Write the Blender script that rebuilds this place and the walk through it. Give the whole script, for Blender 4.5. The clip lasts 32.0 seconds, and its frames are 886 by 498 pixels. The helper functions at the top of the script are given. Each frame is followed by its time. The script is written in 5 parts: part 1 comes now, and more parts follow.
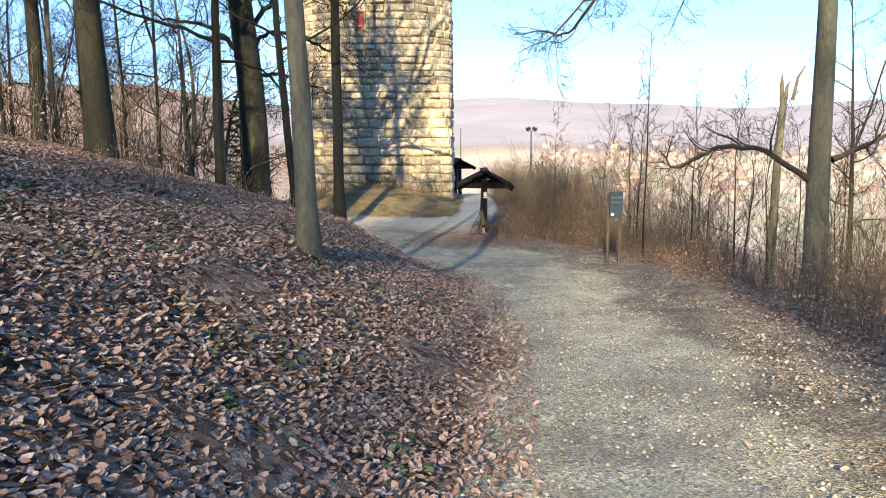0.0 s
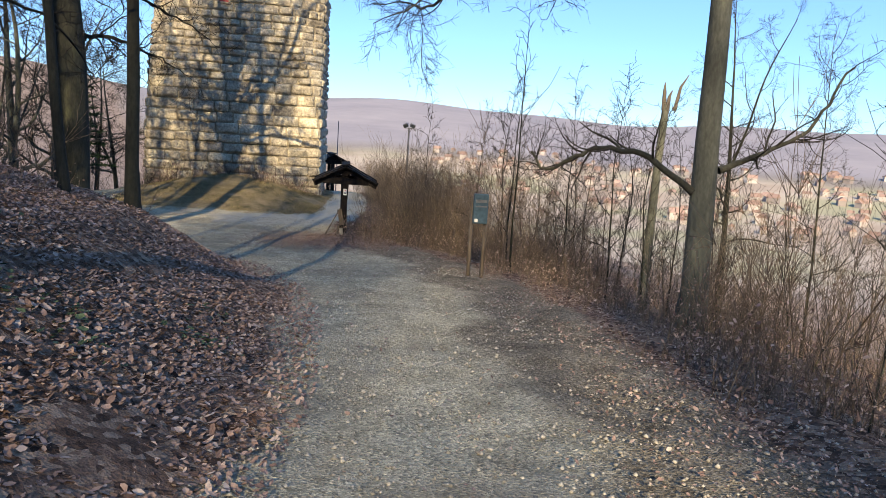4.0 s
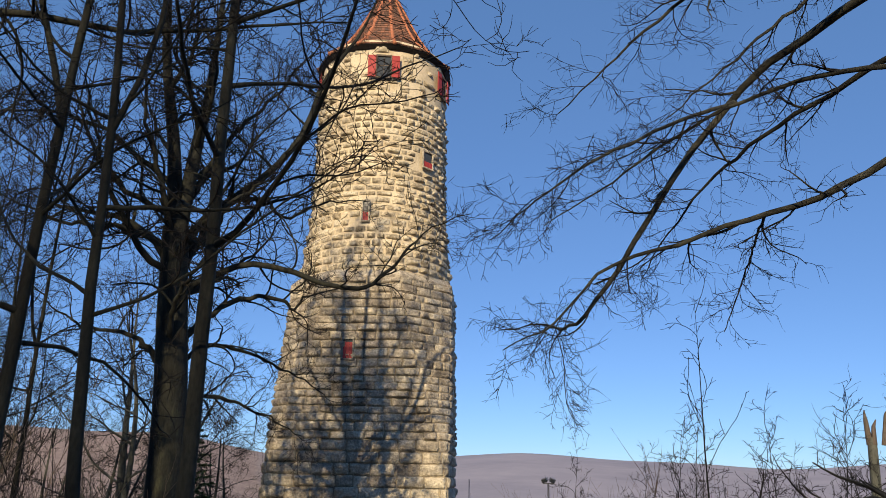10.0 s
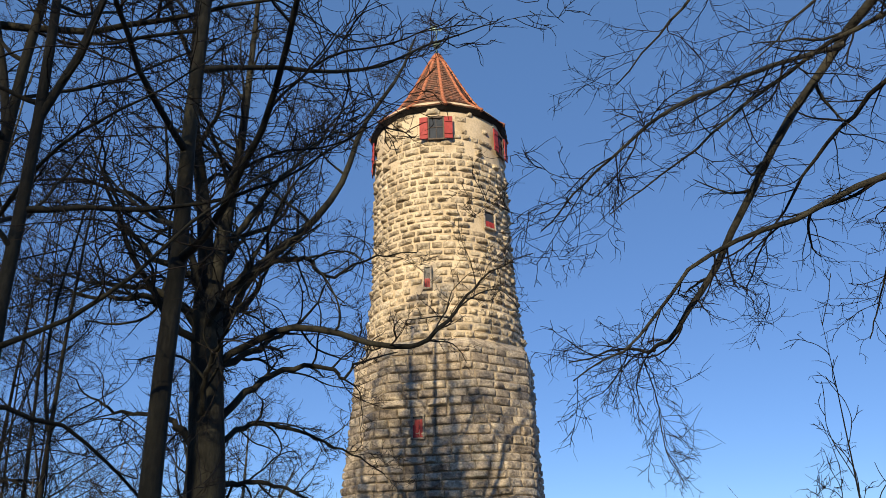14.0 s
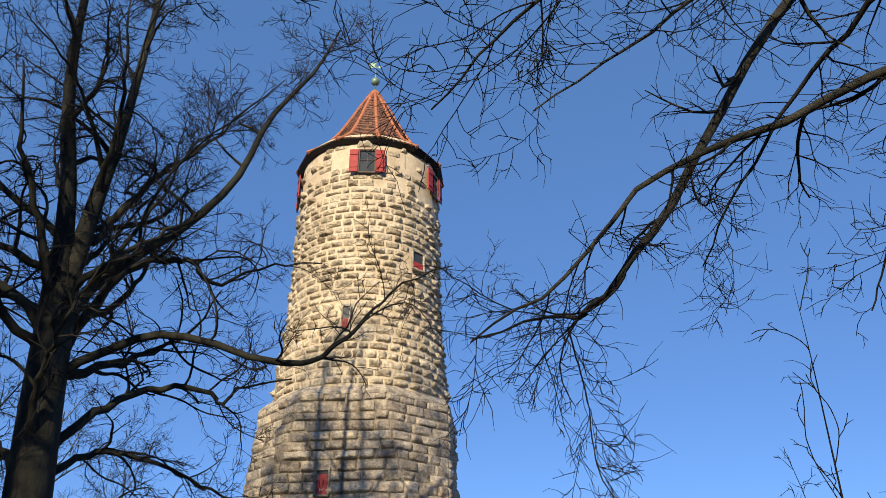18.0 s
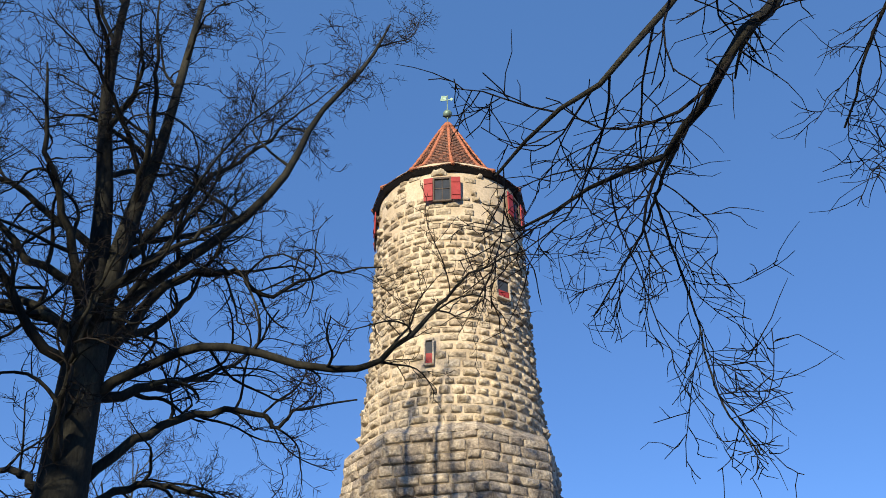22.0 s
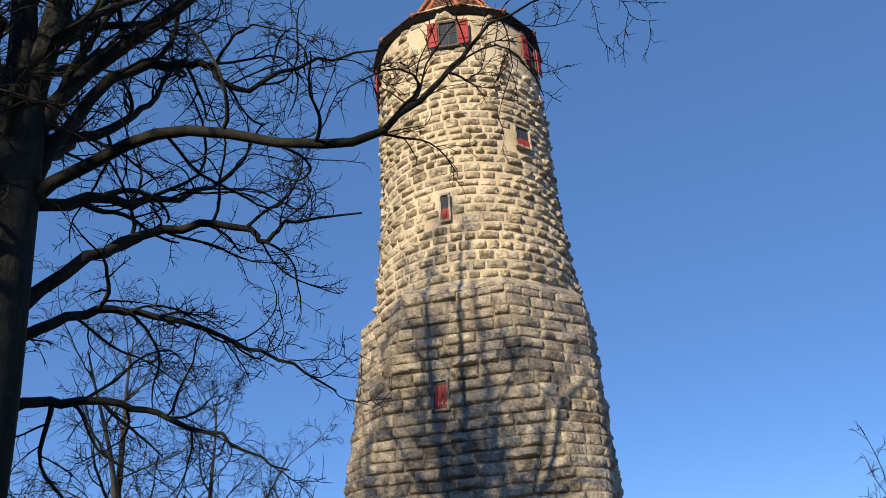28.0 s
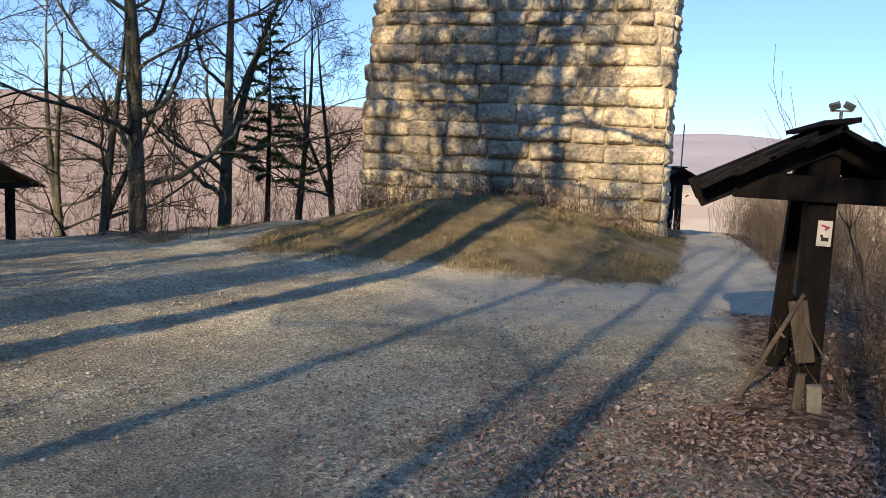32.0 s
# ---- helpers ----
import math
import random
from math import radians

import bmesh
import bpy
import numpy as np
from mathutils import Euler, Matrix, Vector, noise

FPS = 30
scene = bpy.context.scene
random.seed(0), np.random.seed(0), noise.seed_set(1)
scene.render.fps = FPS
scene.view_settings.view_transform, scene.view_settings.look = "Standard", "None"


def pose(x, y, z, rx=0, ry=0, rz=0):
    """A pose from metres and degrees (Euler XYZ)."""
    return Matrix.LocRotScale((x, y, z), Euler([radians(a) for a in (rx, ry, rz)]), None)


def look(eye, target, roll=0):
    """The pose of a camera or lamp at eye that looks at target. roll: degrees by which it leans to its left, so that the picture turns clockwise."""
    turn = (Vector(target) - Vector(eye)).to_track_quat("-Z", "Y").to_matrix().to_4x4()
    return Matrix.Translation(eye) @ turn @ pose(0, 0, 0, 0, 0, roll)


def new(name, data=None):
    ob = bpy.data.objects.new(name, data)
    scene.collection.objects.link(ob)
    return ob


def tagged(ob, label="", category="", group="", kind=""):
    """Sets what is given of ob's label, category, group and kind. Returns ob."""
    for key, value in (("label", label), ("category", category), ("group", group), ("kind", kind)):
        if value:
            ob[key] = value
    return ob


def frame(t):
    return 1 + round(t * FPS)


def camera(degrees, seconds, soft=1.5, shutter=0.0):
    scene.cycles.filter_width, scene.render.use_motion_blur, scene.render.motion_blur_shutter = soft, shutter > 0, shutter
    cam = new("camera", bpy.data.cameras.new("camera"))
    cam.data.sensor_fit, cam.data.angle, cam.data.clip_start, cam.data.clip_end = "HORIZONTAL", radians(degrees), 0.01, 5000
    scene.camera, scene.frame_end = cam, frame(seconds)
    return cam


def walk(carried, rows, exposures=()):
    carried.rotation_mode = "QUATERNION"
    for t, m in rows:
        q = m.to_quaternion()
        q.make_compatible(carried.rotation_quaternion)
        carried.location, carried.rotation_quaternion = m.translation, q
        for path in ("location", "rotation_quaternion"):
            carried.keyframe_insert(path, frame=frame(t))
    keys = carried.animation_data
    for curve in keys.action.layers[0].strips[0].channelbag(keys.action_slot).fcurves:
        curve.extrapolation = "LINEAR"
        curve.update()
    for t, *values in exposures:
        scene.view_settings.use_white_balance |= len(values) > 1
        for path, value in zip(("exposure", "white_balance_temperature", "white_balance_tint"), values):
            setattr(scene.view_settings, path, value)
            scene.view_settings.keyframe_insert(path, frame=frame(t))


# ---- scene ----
cam = camera(59.36, 32.0, soft=0.6)
# seconds, x, y, z, yaw, pitch, lean
ROWS = [
    (0.0, 1.400, 0.999, 1.582, 1.27, -9.04, -0.18),
    (0.5, 1.434, 1.316, 1.550, -0.70, -8.12, -0.30),
    (1.0, 1.513, 1.631, 1.513, -2.04, -7.93, 0.48),
    (1.5, 1.682, 1.944, 1.473, -5.68, -7.93, 1.58),
    (2.0, 1.921, 2.250, 1.425, -10.46, -9.22, 2.51),
    (2.5, 2.203, 2.558, 1.371, -13.47, -10.84, 2.11),
    (4.5, 2.400, 4.027, 1.264, -4.44, -8.02, 3.59),
    (5.0, 2.421, 4.351, 1.245, -1.86, -7.45, 2.40),
    (5.5, 2.439, 4.660, 1.237, 2.34, -5.85, 1.35),
    (6.0, 2.412, 5.013, 1.242, 4.56, -4.14, 1.70),
    (6.5, 2.371, 5.336, 1.248, 5.04, -2.70, 1.17),
    (7.0, 2.310, 5.633, 1.256, 4.59, 0.46, 1.15),
    (7.5, 2.241, 5.906, 1.267, 4.13, 4.80, 1.36),
    (8.0, 2.249, 6.158, 1.288, 3.77, 8.90, 2.19),
    (8.5, 2.261, 6.433, 1.310, 3.71, 12.52, 2.65),
    (9.0, 2.289, 6.709, 1.327, 3.63, 15.55, 2.19),
    (9.5, 2.355, 6.984, 1.312, 3.31, 16.36, 2.02),
    (10.0, 2.428, 7.267, 1.287, 3.22, 16.59, 1.06),
    (10.5, 2.482, 7.568, 1.268, 3.36, 17.09, 0.69),
    (11.0, 2.557, 7.877, 1.233, 3.93, 17.82, 1.27),
    (11.5, 2.607, 8.205, 1.192, 4.63, 17.94, 1.01),
    (12.0, 2.642, 8.550, 1.161, 5.25, 18.68, -0.11),
    (12.5, 2.676, 8.900, 1.140, 6.27, 19.83, -1.08),
    (13.0, 2.699, 9.251, 1.134, 7.20, 21.71, -1.85),
    (13.5, 2.692, 9.611, 1.136, 8.31, 22.69, -1.93),
    (14.0, 2.676, 9.981, 1.135, 9.20, 22.95, -1.61),
    (14.5, 2.677, 10.357, 1.121, 8.59, 24.91, 0.04),
    (16.5, 2.848, 11.961, 0.907, 7.53, 27.70, -2.50),
    (17.0, 2.849, 12.345, 0.901, 6.24, 27.54, -2.16),
    (17.5, 2.863, 12.711, 0.905, 4.94, 27.78, -1.40),
    (18.0, 2.923, 13.065, 0.873, 4.30, 28.39, -0.45),
    (18.5, 2.968, 13.408, 0.853, 4.70, 29.31, -0.14),
    (19.0, 3.010, 13.744, 0.832, 5.37, 29.48, 0.20),
    (19.5, 3.062, 14.075, 0.798, 6.15, 29.09, 1.10),
    (20.0, 3.089, 14.413, 0.749, 6.62, 28.32, -0.22),
    (20.5, 3.102, 14.757, 0.712, 9.12, 28.60, -1.91),
    (21.0, 3.105, 15.113, 0.690, 11.81, 29.95, -1.22),
    (21.5, 3.091, 15.454, 0.683, 11.84, 31.87, -0.08),
    (22.0, 3.116, 15.749, 0.658, 12.47, 33.14, -0.67),
    (22.5, 3.084, 16.038, 0.633, 12.91, 32.95, -0.68),
    (23.0, 3.008, 16.316, 0.627, 12.30, 32.22, -1.38),
    (23.5, 2.933, 16.636, 0.583, 12.42, 31.93, -1.69),
    (24.0, 2.838, 16.968, 0.543, 13.44, 31.65, -1.10),
    (24.5, 2.745, 17.280, 0.509, 17.46, 31.51, -1.01),
    (26.5, 2.402, 18.382, 0.339, 16.10, 27.35, -2.10),
    (27.0, 2.317, 18.662, 0.289, 14.92, 26.90, -2.56),
    (27.5, 2.232, 18.950, 0.236, 14.22, 27.15, -3.29),
    (28.0, 2.147, 19.229, 0.193, 13.80, 26.85, -3.68),
    (28.5, 2.047, 19.491, 0.160, 12.25, 26.51, -3.13),
    (29.0, 1.950, 19.726, 0.116, 11.90, 28.09, -2.30),
    (29.5, 1.838, 19.982, 0.061, 13.43, 27.43, -2.39),
    (30.0, 1.680, 20.259, -0.025, 15.48, 19.07, -2.46),
    (30.5, 1.518, 20.547, -0.089, 16.10, 9.48, 0.23),
    (31.0, 1.338, 20.804, -0.143, 15.11, 1.64, 2.12),
    (31.5, 1.194, 21.072, -0.222, 15.14, -4.56, 1.65),
    (32.0, 1.098, 21.345, -0.319, 16.09, -7.19, 2.65),
]
EXPOSE = [(0.0, 1.85, 8200, 4), (1.0, 1.55, 7900, 5), (2.0, 1.32, 7600, 6), (5.0, 1.12, 7700, 6), (7.0, 0.82, 7600, 6), (9.0, 0.35, 7300, 8), (13.0, 0.35, 7300, 10), (19.0, 0.45, 6700, 10), (24.0, 0.5, 6500, 10), (28.0, 0.3, 6700, 9), (29.5, 0.25, 6900, 8), (30.5, 0.4, 7500, 7), (31.0, 0.62, 7900, 8), (32.0, 1.2, 8200, 10)]
walk(cam, [(t, pose(x, y, z, 90 + pitch, 0, yaw) @ pose(0, 0, 0, 0, 0, lean)) for t, x, y, z, yaw, pitch, lean in ROWS], EXPOSE)

# ---- world and sun ----
SUN_AZ, SUN_EL = radians(9.5), radians(23.0)     # light travels towards +y, turned a little to +x
world = bpy.data.worlds.new("sky")
scene.world = world
world.use_nodes = True
wn = world.node_tree.nodes
sky = wn.new("ShaderNodeTexSky")
sky.sky_type = 'NISHITA'
sky.sun_disc = False
sky.sun_elevation = SUN_EL
sky.sun_rotation = math.pi + SUN_AZ
sky.altitude = 900
sky.air_density, sky.dust_density, sky.ozone_density = 0.85, 0.0, 3.5
wn["Background"].inputs["Strength"].default_value = 0.15
deep = wn.new("ShaderNodeMix")
deep.data_type, deep.blend_type = 'RGBA', 'MULTIPLY'
deep.inputs["Factor"].default_value = 1.0
deep.inputs["B"].default_value = (0.69, 0.87, 1.2, 1)      # clear, deep blue winter air
world.node_tree.links.new(sky.outputs[0], deep.inputs["A"])
veil = wn.new("ShaderNodeMix")
veil.data_type = 'RGBA'
veil.inputs["Factor"].default_value = 0.6
veil.inputs["B"].default_value = (0.5, 1.23, 2.7, 1)      # even blue over the whole sky
world.node_tree.links.new(deep.outputs["Result"], veil.inputs["A"])
world.node_tree.links.new(veil.outputs["Result"], wn["Background"].inputs["Color"])
sl = bpy.data.lights.new("sun", 'SUN')
sl.energy, sl.angle, sl.color = 5.0, radians(0.53), (1.0, 0.84, 0.62)
travel = Vector((math.sin(SUN_AZ) * math.cos(SUN_EL), math.cos(SUN_AZ) * math.cos(SUN_EL), -math.sin(SUN_EL)))
sun = new("sun", sl)
sun.matrix_world = look((0, -60, 60), Vector((0, -60, 60)) + travel)

# ---- materials ----
def ramp_mat(name, stops, scale=3.0, rough=0.85, bump=0.3, bump_scale=20.0, detail=8.0, fine=None, rand=0.0, island=0.0, stretch=(1, 1, 1), coords="Object", metal=0.0, stain=0.0, relief=0.02):
    """A surface coloured by noise through a ramp, with a second, finer noise on it and relief."""
    m = bpy.data.materials.new(name)
    m.use_nodes = True
    n, l = m.node_tree.nodes, m.node_tree.links
    bs = n["Principled BSDF"]
    bs.inputs["Roughness"].default_value, bs.inputs["Metallic"].default_value = rough, metal
    bs.inputs["Specular IOR Level"].default_value = 0.25
    if coords == "World":
        src = n.new("ShaderNodeNewGeometry").outputs["Position"]
    else:
        src = n.new("ShaderNodeTexCoord").outputs["Object"]
    mp = n.new("ShaderNodeMapping")
    mp.inputs["Scale"].default_value = stretch
    l.new(src, mp.inputs["Vector"])
    vec = mp.outputs[0]
    if rand or island:
        info = n.new("ShaderNodeObjectInfo")
        geo = n.new("ShaderNodeNewGeometry")
        add = n.new("ShaderNodeMath"); add.operation = 'ADD'
        l.new(info.outputs["Random"], add.inputs[0]); l.new(geo.outputs["Random Per Island"], add.inputs[1])
        fr = n.new("ShaderNodeMath"); fr.operation = 'FRACT'
        l.new(add.outputs[0], fr.inputs[0])
        off = n.new("ShaderNodeVectorMath"); off.operation = 'MULTIPLY_ADD'
        l.new(fr.outputs[0], off.inputs[0]); off.inputs[1].default_value = (37, 53, 71); l.new(vec, off.inputs[2])
        vec = off.outputs[0]
    n1 = n.new("ShaderNodeTexNoise")
    n1.inputs["Scale"].default_value, n1.inputs["Detail"].default_value, n1.inputs["Roughness"].default_value = scale, detail, 0.62
    l.new(vec, n1.inputs["Vector"])
    fac = n1.outputs["Fac"]
    if rand or island:
        ma = n.new("ShaderNodeMath"); ma.operation = 'MULTIPLY_ADD'
        l.new(fr.outputs[0], ma.inputs[0]); ma.inputs[1].default_value = max(rand, island)
        sb = n.new("ShaderNodeMath"); sb.operation = 'SUBTRACT'
        l.new(fac, sb.inputs[0]); sb.inputs[1].default_value = max(rand, island) / 2
        l.new(sb.outputs[0], ma.inputs[2])
        fac = ma.outputs[0]
    rp = n.new("ShaderNodeValToRGB")
    el = rp.color_ramp.elements
    while len(el) < len(stops):
        el.new(0.5)
    for e, (p, c) in zip(el, stops):
        e.position, e.color = p, (*c, 1)
    l.new(fac, rp.inputs[0])
    col = rp.outputs[0]
    n2 = n.new("ShaderNodeTexNoise")
    n2.inputs["Scale"].default_value, n2.inputs["Detail"].default_value = bump_scale, 6.0
    l.new(vec, n2.inputs["Vector"])
    if fine:
        mx = n.new("ShaderNodeMix"); mx.data_type = 'RGBA'; mx.blend_type = 'MULTIPLY'
        mx.inputs["Factor"].default_value = fine
        r2 = n.new("ShaderNodeValToRGB")
        r2.color_ramp.elements[0].position, r2.color_ramp.elements[0].color = 0.3, (0.25, 0.25, 0.25, 1)
        r2.color_ramp.elements[1].position, r2.color_ramp.elements[1].color = 0.65, (1, 1, 1, 1)
        l.new(n2.outputs["Fac"], r2.inputs[0])
        l.new(col, mx.inputs["A"]); l.new(r2.outputs[0], mx.inputs["B"])
        col = mx.outputs["Result"]
    if stain:
        n3 = n.new("ShaderNodeTexNoise")
        n3.inputs["Scale"].default_value, n3.inputs["Detail"].default_value, n3.inputs["Roughness"].default_value = 0.7, 9.0, 0.72
        l.new(n.new("ShaderNodeNewGeometry").outputs["Position"], n3.inputs["Vector"])
        r3 = n.new("ShaderNodeValToRGB")
        r3.color_ramp.elements[0].position, r3.color_ramp.elements[0].color = 0.36, (0.3, 0.29, 0.28, 1)
        r3.color_ramp.elements[1].position, r3.color_ramp.elements[1].color = 0.56, (1, 1, 1, 1)
        l.new(n3.outputs["Fac"], r3.inputs[0])
        m3 = n.new("ShaderNodeMix"); m3.data_type = 'RGBA'; m3.blend_type = 'MULTIPLY'
        m3.inputs["Factor"].default_value = stain
        l.new(col, m3.inputs["A"]); l.new(r3.outputs[0], m3.inputs["B"])
        col = m3.outputs["Result"]
    l.new(col, bs.inputs["Base Color"])
    if bump:
        bp = n.new("ShaderNodeBump")
        bp.inputs["Strength"].default_value, bp.inputs["Distance"].default_value = bump, relief
        l.new(n2.outputs["Fac"], bp.inputs["Height"])
        l.new(bp.outputs[0], bs.inputs["Normal"])
    return m

M_STONE = ramp_mat("sandstone", [(0.22, (0.15, 0.13, 0.105)), (0.38, (0.38, 0.33, 0.26)), (0.54, (0.58, 0.51, 0.39)), (0.78, (0.71, 0.64, 0.5))], scale=2.4, bump=1.0, bump_scale=11, rand=0.26, island=0.26, fine=0.65, coords="World", stain=0.45, relief=0.08)
M_STONE_PALE = ramp_mat("pale_sandstone", [(0.2, (0.20, 0.165, 0.11)), (0.38, (0.44, 0.37, 0.26)), (0.52, (0.62, 0.54, 0.39)), (0.8, (0.74, 0.67, 0.52))], scale=2.0, bump=1.0, bump_scale=8, rand=0.24, island=0.24, fine=0.65, coords="World", stain=0.55, relief=0.08)
M_MORTAR = ramp_mat("lime_mortar", [(0.3, (0.28, 0.235, 0.17)), (0.7, (0.5, 0.43, 0.31))], scale=2.5, bump=1.0, bump_scale=12, fine=0.5, coords="World", stain=0.7, relief=0.05)
M_PLASTER = ramp_mat("worn_plaster", [(0.3, (0.44, 0.36, 0.24)), (0.55, (0.62, 0.53, 0.38)), (0.75, (0.68, 0.6, 0.45))], scale=0.9, bump=0.5, bump_scale=12, fine=0.3, coords="World")
M_TILE = ramp_mat("roof_tile", [(0.3, (0.11, 0.07, 0.055)), (0.5, (0.21, 0.11, 0.075)), (0.75, (0.34, 0.15, 0.09))], scale=0.9, bump=0.5, bump_scale=18, island=0.3, fine=0.4)
M_HIP = ramp_mat("orange_hip_tile", [(0.3, (0.36, 0.135, 0.075)), (0.7, (0.5, 0.2, 0.115))], scale=3, bump=0.3, island=0.3, fine=0.3)
M_COPPER = ramp_mat("verdigris_copper", [(0.3, (0.1, 0.17, 0.13)), (0.7, (0.3, 0.42, 0.34))], scale=6, rough=0.55, metal=0.4, bump=0.2)
M_RED = ramp_mat("red_paint", [(0.3, (0.27, 0.03, 0.032)), (0.7, (0.4, 0.05, 0.05))], scale=4, rough=0.6, bump=0.2, fine=0.25)
M_GLASS = ramp_mat("dark_window_glass", [(0.3, (0.03, 0.035, 0.04)), (0.7, (0.06, 0.07, 0.08))], scale=2, rough=0.12, bump=0.0)
M_WHITE = ramp_mat("white_paint", [(0.3, (0.62, 0.6, 0.56)), (0.7, (0.78, 0.77, 0.74))], scale=8, rough=0.6, bump=0.1, fine=0.15)
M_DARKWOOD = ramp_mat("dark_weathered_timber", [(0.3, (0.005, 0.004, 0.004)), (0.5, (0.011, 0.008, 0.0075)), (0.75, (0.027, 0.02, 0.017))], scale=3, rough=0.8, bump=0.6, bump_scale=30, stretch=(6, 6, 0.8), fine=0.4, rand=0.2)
M_GREYWOOD = ramp_mat("grey_weathered_wood", [(0.3, (0.075, 0.06, 0.048)), (0.7, (0.17, 0.14, 0.115))], scale=3, bump=0.5, bump_scale=30, stretch=(6, 6, 0.8), fine=0.4)
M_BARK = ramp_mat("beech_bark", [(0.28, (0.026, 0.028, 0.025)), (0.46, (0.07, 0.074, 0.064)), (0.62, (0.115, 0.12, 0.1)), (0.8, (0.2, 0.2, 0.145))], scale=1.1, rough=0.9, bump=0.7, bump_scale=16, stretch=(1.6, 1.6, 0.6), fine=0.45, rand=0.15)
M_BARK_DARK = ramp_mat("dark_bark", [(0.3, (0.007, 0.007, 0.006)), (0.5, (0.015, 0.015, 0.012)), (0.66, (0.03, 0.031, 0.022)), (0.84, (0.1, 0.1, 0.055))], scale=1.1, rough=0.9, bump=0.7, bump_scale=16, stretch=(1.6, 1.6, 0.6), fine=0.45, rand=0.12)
# darker copy of the beech bark: the wood's shade is put into its colour
M_BARK_SHADED = ramp_mat("shaded_beech_bark", [(0.3, (0.01, 0.0105, 0.009)), (0.5, (0.023, 0.024, 0.019)), (0.66, (0.042, 0.043, 0.032)), (0.84, (0.11, 0.11, 0.06))], scale=1.3, rough=0.9, bump=0.7, bump_scale=16, stretch=(1.6, 1.6, 0.6), fine=0.5, rand=0.12)
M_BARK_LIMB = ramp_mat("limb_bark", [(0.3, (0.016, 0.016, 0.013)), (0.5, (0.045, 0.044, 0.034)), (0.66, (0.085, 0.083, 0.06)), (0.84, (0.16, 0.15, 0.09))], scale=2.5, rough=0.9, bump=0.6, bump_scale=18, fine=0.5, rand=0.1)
M_TWIG = ramp_mat("dark_twigs", [(0.3, (0.01, 0.0085, 0.0075)), (0.7, (0.03, 0.025, 0.02))], scale=1.5, rough=0.9, bump=0.0, rand=0.15)
M_CANE = ramp_mat("golden_dry_stems", [(0.3, (0.085, 0.066, 0.052)), (0.5, (0.18, 0.14, 0.104)), (0.75, (0.31, 0.245, 0.175))], scale=1.3, rough=0.9, bump=0.0, rand=0.3, island=0.3)
M_BRUSH = ramp_mat("brown_dry_brush", [(0.3, (0.075, 0.057, 0.045)), (0.6, (0.155, 0.118, 0.09)), (0.8, (0.25, 0.195, 0.14))], scale=1.3, rough=0.9, bump=0.0, rand=0.3, island=0.3)
M_LEAF = ramp_mat("fallen_beech_leaves", [(0.1, (0.085, 0.055, 0.047)), (0.34, (0.19, 0.122, 0.1)), (0.6, (0.27, 0.188, 0.16)), (0.9, (0.42, 0.335, 0.29))], scale=6, rough=0.75, bump=0.2, island=0.7, rand=0.1)
M_GREENLEAF = ramp_mat("green_ground_leaves", [(0.3, (0.03, 0.05, 0.026)), (0.7, (0.075, 0.11, 0.06))], scale=6, rough=0.6, bump=0.2, island=0.5, rand=0.1)
M_GRASS = ramp_mat("winter_grass", [(0.3, (0.075, 0.078, 0.037)), (0.48, (0.18, 0.148, 0.078)), (0.75, (0.34, 0.265, 0.155))], scale=0.5, rough=0.85, bump=0.0, island=0.35, coords="World")
M_NEEDLE = ramp_mat("spruce_needles", [(0.3, (0.015, 0.04, 0.018)), (0.7, (0.05, 0.09, 0.035))], scale=3, rough=0.8, bump=0.0, island=0.3)
M_STONE_GREY = ramp_mat("limestone_gravel", [(0.3, (0.2, 0.185, 0.155)), (0.7, (0.42, 0.39, 0.34))], scale=5, rough=0.9, bump=0.3, island=0.5)
M_BLUE = ramp_mat("blue_grey_painted_metal", [(0.3, (0.03, 0.06, 0.085)), (0.7, (0.06, 0.105, 0.14))], scale=5, rough=0.5, bump=0.1, fine=0.3)
M_STEEL = ramp_mat("grey_steel", [(0.3, (0.1, 0.1, 0.11)), (0.7, (0.2, 0.2, 0.21))], scale=5, rough=0.5, metal=0.6, bump=0.1)
M_MAGENTA = ramp_mat("magenta_print", [(0.3, (0.4, 0.03, 0.14)), (0.7, (0.5, 0.05, 0.18))], scale=5, rough=0.5, bump=0)
M_BLACK = ramp_mat("black_print", [(0.3, (0.02, 0.02, 0.02)), (0.7, (0.04, 0.04, 0.04))], scale=5, rough=0.6, bump=0)
M_MOSS = ramp_mat("mossy_board_roof", [(0.3, (0.06, 0.045, 0.025)), (0.55, (0.14, 0.11, 0.05)), (0.75, (0.2, 0.19, 0.07))], scale=2.5, rough=0.9, bump=0.6, bump_scale=18, fine=0.4)
M_HOUSE = ramp_mat("house_plaster", [(0.2, (0.2, 0.18, 0.185)), (0.8, (0.36, 0.33, 0.33))], scale=0.05, bump=0, island=0.8, rand=0.5)
M_HOUSEROOF = ramp_mat("house_roof", [(0.2, (0.19, 0.13, 0.12)), (0.8, (0.32, 0.23, 0.21))], scale=0.05, bump=0, rand=0.6)


